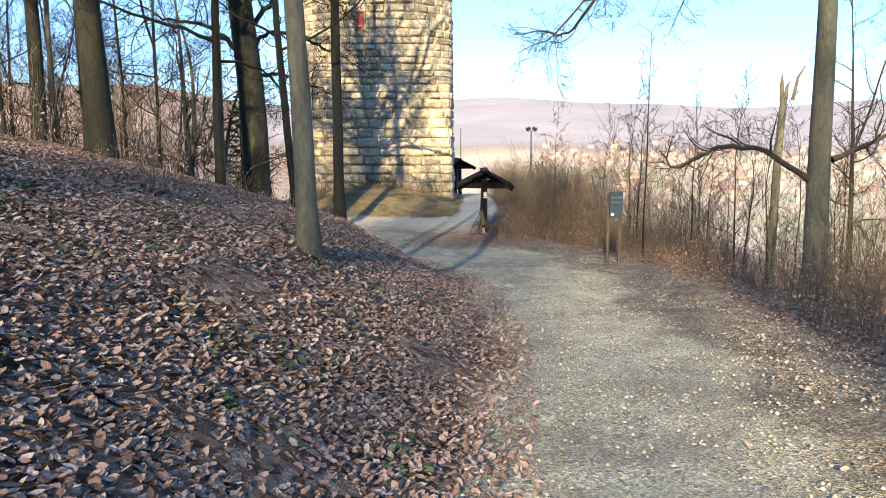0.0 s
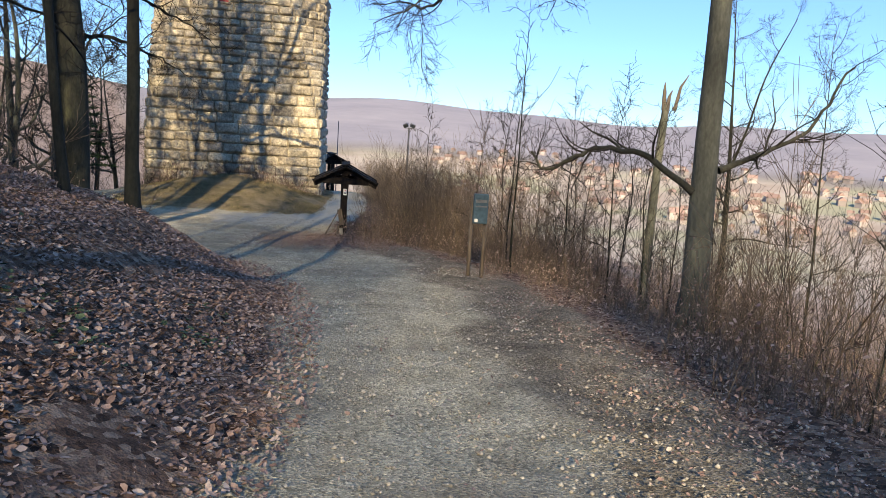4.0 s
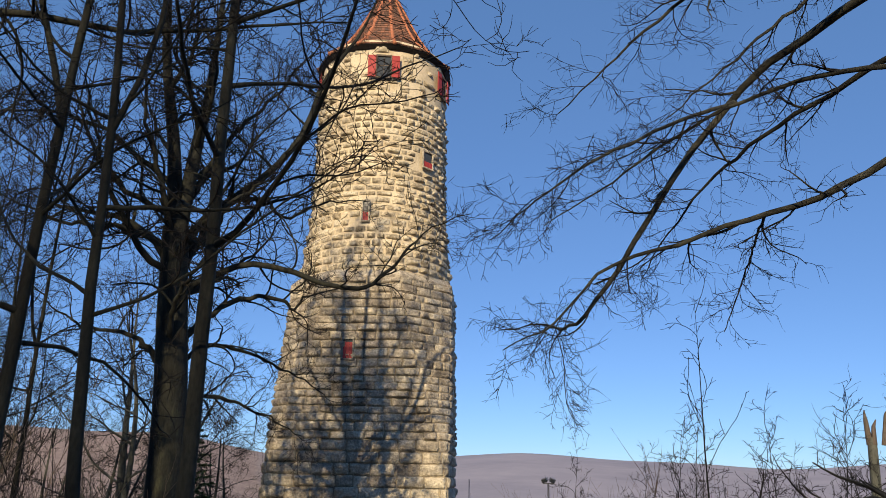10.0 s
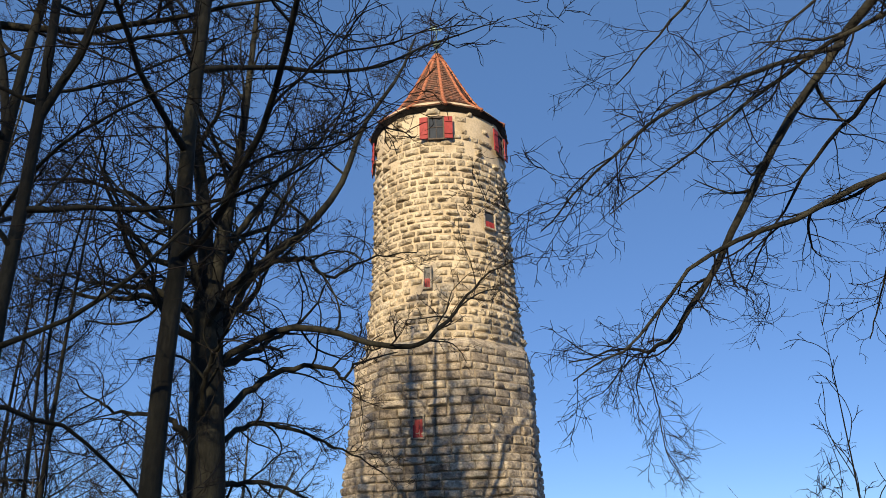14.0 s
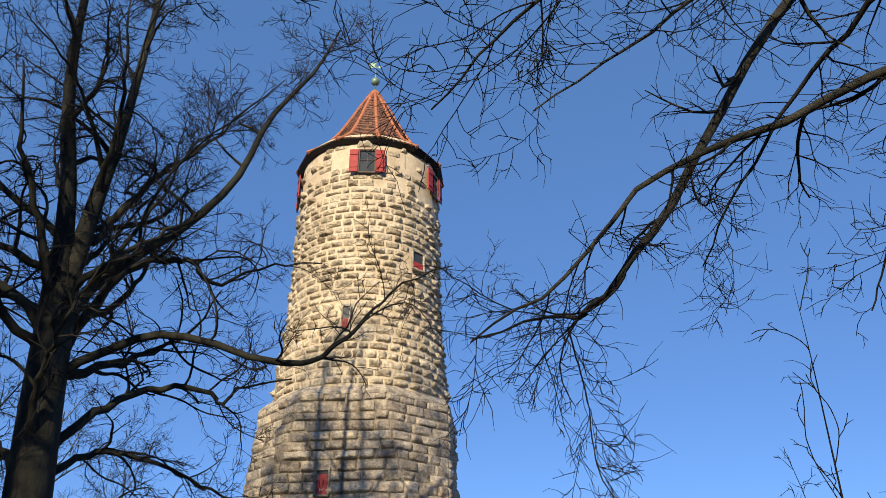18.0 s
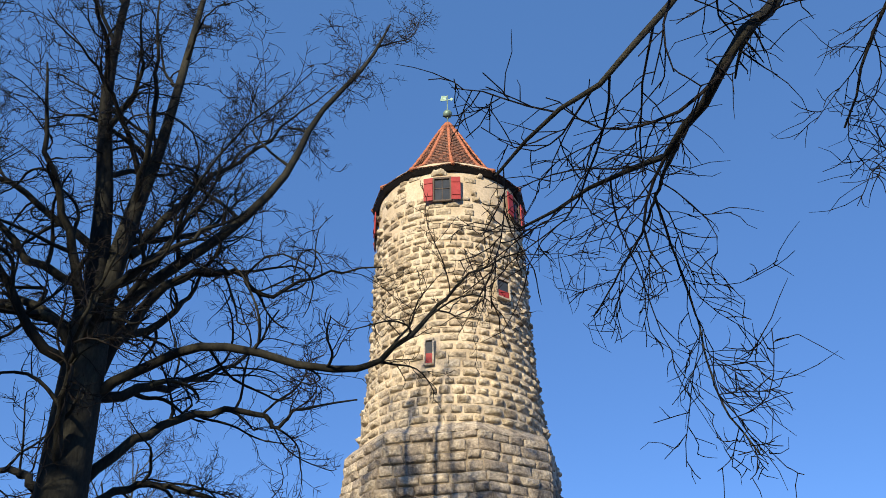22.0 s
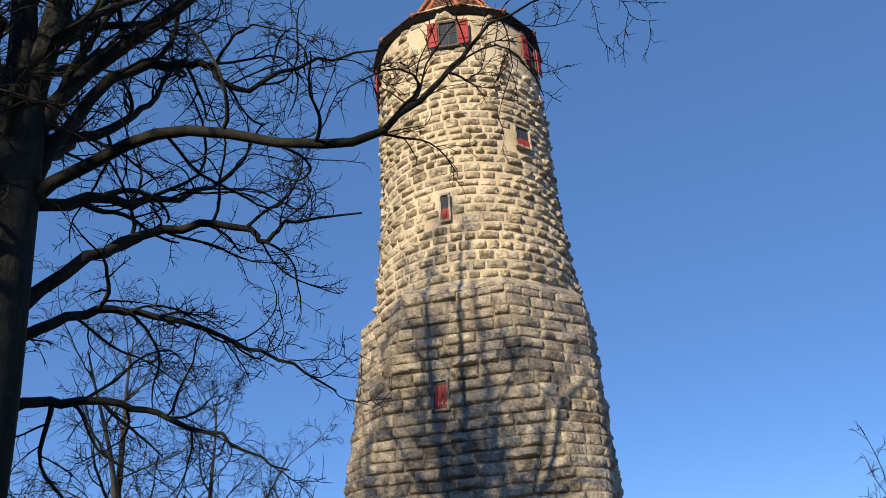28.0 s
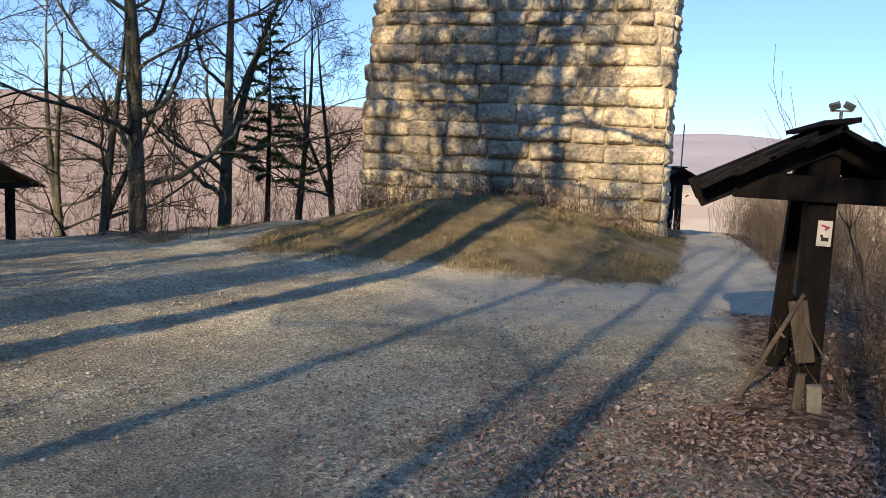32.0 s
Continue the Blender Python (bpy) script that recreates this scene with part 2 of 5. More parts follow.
def ground_mat():
    """Earth, leaf litter, gravel and dry turf by the sheet's own masks, with far bare woods by height of the land and
    distance haze painted on the hills.
    """
    m = bpy.data.materials.new("forest_ground")
    m.use_nodes = True
    n, l = m.node_tree.nodes, m.node_tree.links
    bs = n["Principled BSDF"]
    bs.inputs["Roughness"].default_value = 0.95
    bs.inputs["Specular IOR Level"].default_value = 0.1
    pos = n.new("ShaderNodeNewGeometry").outputs["Position"]

    def noise_tex(scale, detail=8.0, rough=0.6):
        t = n.new("ShaderNodeTexNoise")
        t.inputs["Scale"].default_value, t.inputs["Detail"].default_value, t.inputs["Roughness"].default_value = scale, detail, rough
        l.new(pos, t.inputs["Vector"])
        return t.outputs["Fac"]

    def ramp(fac, stops):
        r = n.new("ShaderNodeValToRGB")
        el = r.color_ramp.elements
        while len(el) < len(stops):
            el.new(0.5)
        for e, (p, c) in zip(el, stops):
            e.position, e.color = p, (*c, 1)
        l.new(fac, r.inputs[0])
        return r.outputs[0]

    def mix(fac, a, b, mode='MIX'):
        x = n.new("ShaderNodeMix"); x.data_type = 'RGBA'; x.blend_type = mode
        if isinstance(fac, float):
            x.inputs["Factor"].default_value = fac
        else:
            l.new(fac, x.inputs["Factor"])
        l.new(a, x.inputs["A"]); l.new(b, x.inputs["B"])
        return x.outputs["Result"]

    def soft(name, scale, amount):
        at = n.new("ShaderNodeAttribute"); at.attribute_name = name
        ns = noise_tex(scale, 6.0, 0.7)
        ma = n.new("ShaderNodeMath"); ma.operation = 'MULTIPLY_ADD'
        l.new(ns, ma.inputs[0]); ma.inputs[1].default_value = amount; l.new(at.outputs["Fac"], ma.inputs[2])
        mr = n.new("ShaderNodeMapRange")
        mr.inputs["From Min"].default_value, mr.inputs["From Max"].default_value = 0.32 + amount / 2, 0.68 + amount / 2
        l.new(ma.outputs[0], mr.inputs["Value"])
        return mr.outputs[0]

    grain = noise_tex(38.0, 8.0, 0.75)
    vor = n.new("ShaderNodeTexVoronoi"); vor.inputs["Scale"].default_value = 46.0
    l.new(pos, vor.inputs["Vector"])
    vor2 = n.new("ShaderNodeTexVoronoi"); vor2.inputs["Scale"].default_value = 15.0
    l.new(pos, vor2.inputs["Vector"])
    litter = ramp(vor2.outputs["Color"], [(0.1, (0.07, 0.045, 0.035)), (0.35, (0.16, 0.1, 0.075)), (0.6, (0.27, 0.18, 0.135)), (0.9, (0.42, 0.32, 0.25))])
    litter = mix(0.6, litter, ramp(grain, [(0.3, (0.3, 0.3, 0.3)), (0.62, (1, 1, 1))]), 'MULTIPLY')
    earth = ramp(noise_tex(2.2), [(0.3, (0.16, 0.142, 0.115)), (0.55, (0.27, 0.243, 0.198)), (0.75, (0.36, 0.328, 0.27))])
    earth = mix(0.7, earth, ramp(grain, [(0.35, (0.4, 0.4, 0.4)), (0.65, (1, 1, 1))]), 'MULTIPLY')
    gravel = ramp(noise_tex(1.6, 9.0, 0.7), [(0.3, (0.34, 0.31, 0.235)), (0.5, (0.54, 0.495, 0.38)), (0.7, (0.69, 0.645, 0.515))])
    gravel = mix(0.75, gravel, ramp(vor.outputs["Color"], [(0.1, (0.32, 0.32, 0.32)), (0.5, (1.0, 1.0, 0.98)), (0.9, (1.75, 1.72, 1.66))]), 'MULTIPLY')
    gravel = mix(0.65, gravel, ramp(grain, [(0.35, (0.4, 0.4, 0.4)), (0.65, (1.1, 1.1, 1.1))]), 'MULTIPLY')
    sand = ramp(noise_tex(4.0, 9.0, 0.7), [(0.3, (0.46, 0.42, 0.34)), (0.7, (0.64, 0.6, 0.51))])
    sand = mix(0.5, sand, ramp(grain, [(0.3, (0.55, 0.55, 0.55)), (0.65, (1, 1, 1))]), 'MULTIPLY')
    turf = ramp(noise_tex(1.3), [(0.3, (0.095, 0.088, 0.05)), (0.46, (0.21, 0.172, 0.103)), (0.7, (0.36, 0.285, 0.19))])
    turf = mix(0.6, turf, ramp(grain, [(0.3, (0.35, 0.35, 0.35)), (0.65, (1, 1, 1))]), 'MULTIPLY')
    woods = ramp(noise_tex(0.035, 10.0, 0.75), [(0.3, (0.17, 0.13, 0.115)), (0.5, (0.32, 0.245, 0.21)), (0.7, (0.44, 0.35, 0.3))])
    woods = mix(0.7, woods, ramp(noise_tex(0.22, 9.0, 0.8), [(0.36, (0.4, 0.4, 0.42)), (0.62, (1.1, 1.1, 1.1))]), 'MULTIPLY')
    # distance haze put into the hills' base colour, a pale bluish grey
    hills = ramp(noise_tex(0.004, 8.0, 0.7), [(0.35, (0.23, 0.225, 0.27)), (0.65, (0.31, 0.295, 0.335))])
    fields = ramp(noise_tex(0.006, 3.0, 0.5), [(0.38, (0.36, 0.3, 0.26)), (0.5, (0.44, 0.38, 0.33)), (0.6, (0.34, 0.33, 0.24))])
    worn = n.new("ShaderNodeMapRange")
    worn.inputs["From Min"].default_value, worn.inputs["From Max"].default_value = 0.46, 0.66
    l.new(noise_tex(0.55, 9.0, 0.72), worn.inputs["Value"])
    part_worn = n.new("ShaderNodeMath"); part_worn.operation = 'MULTIPLY'
    l.new(worn.outputs[0], part_worn.inputs[0]); part_worn.inputs[1].default_value = 0.75
    gravel = mix(part_worn.outputs[0], gravel, earth)
    earth = mix(0.8, earth, ramp(vor.outputs["Color"], [(0.1, (0.35, 0.34, 0.33)), (0.55, (0.95, 0.93, 0.9)), (0.92, (2.0, 1.95, 1.85))]), 'MULTIPLY')
    col = mix(soft("leafy", 3.0, 0.5), earth, litter)
    col = mix(soft("turf", 2.0, 0.5), col, turf)
    col = mix(soft("gravel", 3.0, 0.7), col, gravel)
    col = mix(soft("sand", 2.0, 0.5), col, sand)
    col = mix(soft("woods", 0.02, 0.2), col, woods)
    col = mix(soft("fields", 0.004, 0.5), col, fields)
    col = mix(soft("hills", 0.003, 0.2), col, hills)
    l.new(col, bs.inputs["Base Color"])
    hsum = n.new("ShaderNodeMath"); hsum.operation = 'ADD'
    l.new(grain, hsum.inputs[0]); l.new(vor.outputs["Distance"], hsum.inputs[1])
    bp = n.new("ShaderNodeBump"); bp.inputs["Strength"].default_value, bp.inputs["Distance"].default_value = 0.9, 0.03
    l.new(hsum.outputs[0], bp.inputs["Height"]); l.new(bp.outputs[0], bs.inputs["Normal"])
    return m


M_GROUND = ground_mat()

# ---- mesh helpers ----
def mesh_np(name, V, quads=None, tris=None, mat=None, smooth=True):
    me = bpy.data.meshes.new(name)
    V = np.asarray(V, np.float32)
    me.vertices.add(len(V))
    me.vertices.foreach_set("co", V.ravel())
    parts_, starts, totals, at = [], [], [], 0
    for F, k in ((quads, 4), (tris, 3)):
        if F is not None and len(F):
            F = np.asarray(F, np.int32).reshape(-1, k)
            parts_.append(F.ravel())
            starts.append(at + np.arange(len(F)) * k)
            totals.append(np.full(len(F), k))
            at += F.size
    me.loops.add(at)
    me.loops.foreach_set("vertex_index", np.concatenate(parts_).astype(np.int32))
    s = np.concatenate(starts).astype(np.int32)
    me.polygons.add(len(s))
    me.polygons.foreach_set("loop_start", s)
    me.polygons.foreach_set("loop_total", np.concatenate(totals).astype(np.int32))
    me.polygons.foreach_set("use_smooth", np.full(len(s), smooth))
    me.update(calc_edges=True)
    if mat:
        me.materials.append(mat)
    return me


def put(name, me, parent=None, label="", m=None):
    ob = new(name, me)
    if parent is not None:
        ob.parent = parent
    if m is not None:
        ob.matrix_basis = m
    if label:
        ob["label"] = label
    return ob


def part(name, bm, material, parent, label="", smooth=False):
    """Links a bmesh as one mesh object under a thing or a part."""
    me = bpy.data.meshes.new(name)
    bm.to_mesh(me)
    bm.free()
    me.materials.append(material)
    if smooth:
        me.polygons.foreach_set("use_smooth", np.full(len(me.polygons), True))
    return put(name, me, parent, label)


def box(bm, sx, sy, sz, m=None, bevel=0.0):
    """A box of that size about the origin of m, with worn edges."""
    r = bmesh.ops.create_cube(bm, size=1.0)
    vs = r["verts"]
    bmesh.ops.scale(bm, vec=(sx, sy, sz), verts=vs)
    if bevel:
        es = list({e for v in vs for e in v.link_edges})
        g = bmesh.ops.bevel(bm, geom=es, offset=bevel, segments=2, affect='EDGES', profile=0.6)
        vs = list({v for f in g["faces"] for v in f.verts} | {v for v in vs if v.is_valid})
    if m is not None:
        bmesh.ops.transform(bm, matrix=m, verts=vs)
    return bm


def cyl(bm, r1, r2, a, b, seg=10):
    """A tapered round bar from a to b."""
    a, b = Vector(a), Vector(b)
    d = b - a
    m = Matrix.Translation((a + b) / 2) @ d.to_track_quat("Z", "Y").to_matrix().to_4x4()
    bmesh.ops.create_cone(bm, cap_ends=True, segments=seg, radius1=r1, radius2=r2, depth=d.length, matrix=m)
    return bm


def thing(name, m, label, category, group="", kind=""):
    ob = new(name)
    ob.matrix_basis = m
    return tagged(ob, label, category, group, kind)


def sstep(x, a, b):
    t = np.clip((np.asarray(x, float) - a) / (b - a), 0, 1)
    return t * t * (3 - 2 * t)


# ---- lie of the land ----
PATH_L_Y, PATH_L_X = (-10, 5, 9, 13, 16, 18, 20, 22, 23.5, 25, 26.6, 28, 30), (1.3, 1.35, 1.7, 1.65, 1.3, 0.8, 0.2, -0.8, -2.2, -3.6, -4.9, -6.8, -10.0)
EDGE_R_Y, EDGE_R_X = (-10, 8, 14, 18, 22, 24.5, 26.6, 29, 32, 36, 60), (5.6, 5.6, 6.0, 6.0, 5.6, 4.5, 3.3, 2.4, 2.5, 3.0, 3.3)
BASE_Y, BASE_Z = (-12, 1, 10, 22, 28, 35, 43, 60, 4000), (1.0, -0.03, -0.87, -1.95, -2.15, -2.3, -2.6, -3.2, -3.2)
SLOPE_Y, SLOPE_K = (-10, 5, 17, 22, 26, 31), (0.95, 0.95, 1.0, 0.75, 0.6, 0.0)


def land(x, y):
    """Height of the ground."""
    x, y = np.asarray(x, float), np.asarray(y, float)
    z = np.interp(y, BASE_Y, BASE_Z)
    d = np.interp(y, PATH_L_Y, PATH_L_X) - x
    k = np.interp(y, SLOPE_Y, SLOPE_K)
    z = z + k * np.interp(d, (0.0, 0.5, 2.1, 5, 8, 12), (0.0, 0.18, 1.15, 1.95, 2.7, 3.0))
    # mound at the foot of the tower
    z = z + 1.1 * np.exp(-((x + 3.1) / 3.7) ** 2) * sstep(y, 32.9, 39.8) * (1 - sstep(y, 47, 54))
    # edges of the spur
    right = np.clip(x - np.interp(y, EDGE_R_Y, EDGE_R_X) - 0.5, 0, None)
    left = np.clip(np.where(y > 28, -8.4 - (41 - np.clip(y, 28, 41)) * 0.2 - x, -20.0 - x), 0, None)
    front = np.clip(y - 53, 0, None)
    fall = np.maximum.reduce([0.26 * right, 0.34 * left, 0.4 * front])
    z = z - 62 * (1 - np.exp(-fall / 62))
    # far sides of the valley
    r, az = np.hypot(x, y - 20), np.degrees(np.arctan2(x, y - 20))
    wob = np.sin(az * 0.21 + 1.0) * 7 + np.sin(az * 0.53) * 4
    z = z + sstep(r, 600, 2400) * (136 + wob - 14 * sstep(az, 6, 20)) * sstep(y, -200, 300)
    z = z + (1 - sstep(az, -24, -12)) * sstep(r, 160, 860) * (36 + wob * 0.4) * sstep(y, -200, 60)
    # unseen rise added behind, to carry the wood that shades the path
    z = z + np.interp(-y, (6, 30, 112, 160, 400), (0, 6.5, 42, 58, 60))
    return z


def ground_z(x, y):
    return float(land(x, y))


def masks(x, y):
    """gravel, sand, turf, leafy, woods, fields and haze-coloured hills over the ground."""
    xl, xr = np.interp(y, PATH_L_Y, PATH_L_X), np.interp(y, EDGE_R_Y, EDGE_R_X)
    wander = 0.25 * np.sin(y * 0.9) + 0.15 * np.sin(y * 2.3 + 1)
    lane = sstep(x, xl - 0.3 + wander * 0.5, xl + 0.5 + wander * 0.5) * (1 - sstep(x, xr - 2.6 + wander, xr - 1.0 + wander)) * (1 - sstep(y, 25, 27.5))
    # open place before the tower with its two arms
    yard = sstep(y, 22, 25) * (1 - sstep(y, 33.2, 34.4)) * sstep(x, -14.0, -11) * (1 - sstep(x - np.interp(y, (24, 26.4, 28, 34), (0.9, 0.5, 1.4, 1.4)), 0.0, 1.0)) * (1 - sstep(np.interp(y, PATH_L_Y, PATH_L_X) - x, 0.0, 0.8) * (1 - sstep(y, 30, 31)))
    arm_r = sstep(y, 31, 33) * (1 - sstep(np.abs(x - np.interp(y, (31, 36, 44, 60), (1.6, 2.2, 2.5, 1.9))), 0.55, 1.15)) * (1 - sstep(y, 56, 60))
    arm_l = sstep(y, 31, 33) * (1 - sstep(np.abs(x - np.interp(y, (31, 36, 44, 60), (-6.6, -7.7, -8.0, -7.0))), 0.5, 1.1)) * (1 - sstep(y, 50, 56))
    g = np.maximum.reduce([lane, yard, arm_r, arm_l])
    sand = np.maximum(arm_r * 0.9, sstep(y, 28, 31) * yard * sstep(x, -3.5, -1.5) * 0.75)
    turf = sstep(y, 32.8, 34.0) * (1 - sstep(y, 54, 58)) * (1 - sstep(np.abs(x + 3), 5.0, 6.5)) * (1 - np.maximum(arm_r, arm_l))
    r = np.hypot(x, y - 20)
    far = sstep(r, 26, 45)
    az = np.degrees(np.arctan2(x, y - 20))
    leafy = (1 - far) * (1 - 0.5 * turf) * (1 - 0.85 * sstep(x, xr - 3.2, xr - 2.4) * (1 - sstep(x, xr - 0.6, xr + 0.3)) * (1 - sstep(y, 25, 28)))
    woods = far * (1 - sstep(r, 900, 1300) * sstep(az, -20, -10))
    fields = sstep(r, 150, 300) * (1 - sstep(r, 1000, 1300)) * sstep(az, -8, 4) * 0.9
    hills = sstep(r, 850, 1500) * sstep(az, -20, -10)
    return {"gravel": g, "sand": sand, "turf": turf, "leafy": leafy, "woods": woods, "fields": fields, "hills": hills}


def axis(lo, hi, step, far):
    mid = np.arange(lo, hi + step / 2, step)
    s, a, b = step, [], []
    p = 0.0
    while p < far:
        s = min(s * 1.16, 60.0)
        p += s
        a.append(p)
    a = np.array(a)
    return np.concatenate([(lo - a)[::-1], mid, hi + a])


def build_ground():
    xs, ys = axis(-10, 7.6, 0.16, 3200), axis(-1, 40, 0.18, 3200)
    ys = ys[ys > -900]
    X, Y = np.meshgrid(xs, ys)
    Z = land(X, Y)
    near = (1 - sstep(np.hypot(X, Y - 20), 30, 45))
    rng = np.random.default_rng(5)
    rough = rng.normal(0, 0.012, X.shape)
    mk = masks(X, Y)
    lump = 0.05 * np.sin(X * 2.1 + 1.3 * np.sin(Y * 0.7)) * np.sin(Y * 1.7 + X) + 0.03 * np.sin(X * 5.3 + Y * 3.1) * np.sin(Y * 4.7)
    Z = Z + near * (rough + lump * (1 - 0.75 * mk["gravel"]))
    V = np.stack([X.ravel(), Y.ravel(), Z.ravel()], 1)
    nx, ny = len(xs), len(ys)
    i = (np.arange(ny - 1)[:, None] * nx + np.arange(nx - 1)[None]).ravel()
    F = np.stack([i, i + 1, i + nx + 1, i + nx], 1)
    gm = mk["gravel"].ravel()[F].mean(1) > 0.45

    def sheet(name, faces):
        used = np.unique(faces)
        back = np.full(len(V), -1)
        back[used] = np.arange(len(used))
        me = mesh_np(name, V[used], quads=back[faces], mat=M_GROUND)
        for key, val in mk.items():
            at = me.attributes.new(key, 'FLOAT', 'POINT')
            at.data.foreach_set("value", val.ravel()[used].astype(np.float32))
        return new(name, me)
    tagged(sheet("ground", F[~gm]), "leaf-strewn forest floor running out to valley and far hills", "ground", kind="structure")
    tagged(sheet("path", F[gm]), "pale gravel footpath with worn edges between leaf litter", "path", kind="structure")


build_ground()

# ---- tower ----
TX, TY, HALF = -3.06, 45.15, 3.98
Z_FOOT, Z_LEDGE, Z_EAVE, Z_APEX = -3.0, 10.15, 22.35, 27.9
WIN_TOP, WIN_R, WIN_SLIT = 7.0, 50.0, -2.0


def pillow(w, h, deep, rng, nx=8, nz=6, flat=0.5):
    """A rough-hewn block: split face towards -y with a broken, uneven edge, about the middle of its face. flat: 1 a level face, 0 a round boss."""
    u = np.linspace(-1, 1, nx)
    u = np.sign(u) * np.abs(u) ** 0.6
    v = np.linspace(-1, 1, nz)
    v = np.sign(v) * np.abs(v) ** 0.65
    U, W = np.meshgrid(u, v)
    rim = np.maximum(np.abs(U), np.abs(W))
    edge = rim > 0.99
    corner = (np.abs(U) > 0.99) & (np.abs(W) > 0.99)
    tip_u, tip_w = rng.normal(0, 0.22, 2)
    lump = rng.normal(0, 0.2, U.shape)
    lump = lump + 0.25 * np.sin(U * rng.uniform(1.5, 4) + rng.uniform(0, 6)) * np.sin(W * rng.uniform(1, 3) + rng.uniform(0, 6))
    bulge = deep * (flat + (1 - flat) * (1 - U ** 2) * (1 - W ** 2) * 1.3 + tip_u * U + tip_w * W + lump)
    Yf = -np.where(edge, 0.004 + rng.random(U.shape) * deep * 0.3, np.maximum(bulge, 0.012))
    shrink = 1 - 0.05 * corner - 0.035 * edge * rng.random(U.shape)
    P = np.stack([U * w / 2 * shrink + rng.normal(0, 0.006, U.shape), Yf, W * h / 2 * shrink + rng.normal(0, 0.006, U.shape)], -1).reshape(-1, 3)
    i = (np.arange(nz - 1)[:, None] * nx + np.arange(nx - 1)[None]).ravel()
    F = [np.stack([i, i + 1, i + nx + 1, i + nx], 1)]
    ring = [k for k in range(nx)] + [r * nx + nx - 1 for r in range(1, nz)] + [(nz - 1) * nx + k for k in range(nx - 2, -1, -1)] + [r * nx for r in range(nz - 2, 0, -1)]
    n0 = len(P)
    Bk = P[ring].copy()
    Bk[:, 1] = 0.09
    P = np.concatenate([P, Bk])
    k = np.arange(len(ring))
    ringa = np.array(ring)
    F.append(np.stack([ringa, n0 + k, n0 + (k + 1) % len(ring), ringa[(k + 1) % len(ring)]], 1))
    return P, np.concatenate(F)


def chamfer(z):
    return float(2.2 * sstep(z, 0.6, Z_LEDGE) * 0.55 + 2.2 * 0.45 * np.clip((z - 0.6) / (Z_LEDGE - 0.6), 0, 1))


def half_at(z):
    return HALF - 0.010 * (z - Z_FOOT)


def ring_at(z):
    """Corners of the lower tower at a height, square below and eight-sided at the top, anticlockwise from the front left."""
    a, c = half_at(z), max(chamfer(z), 0.0)
    return [(-a + c, -a), (a - c, -a), (a, -a + c), (a, a - c), (a - c, a), (-a + c, a), (-a, a - c), (-a, -a + c)]


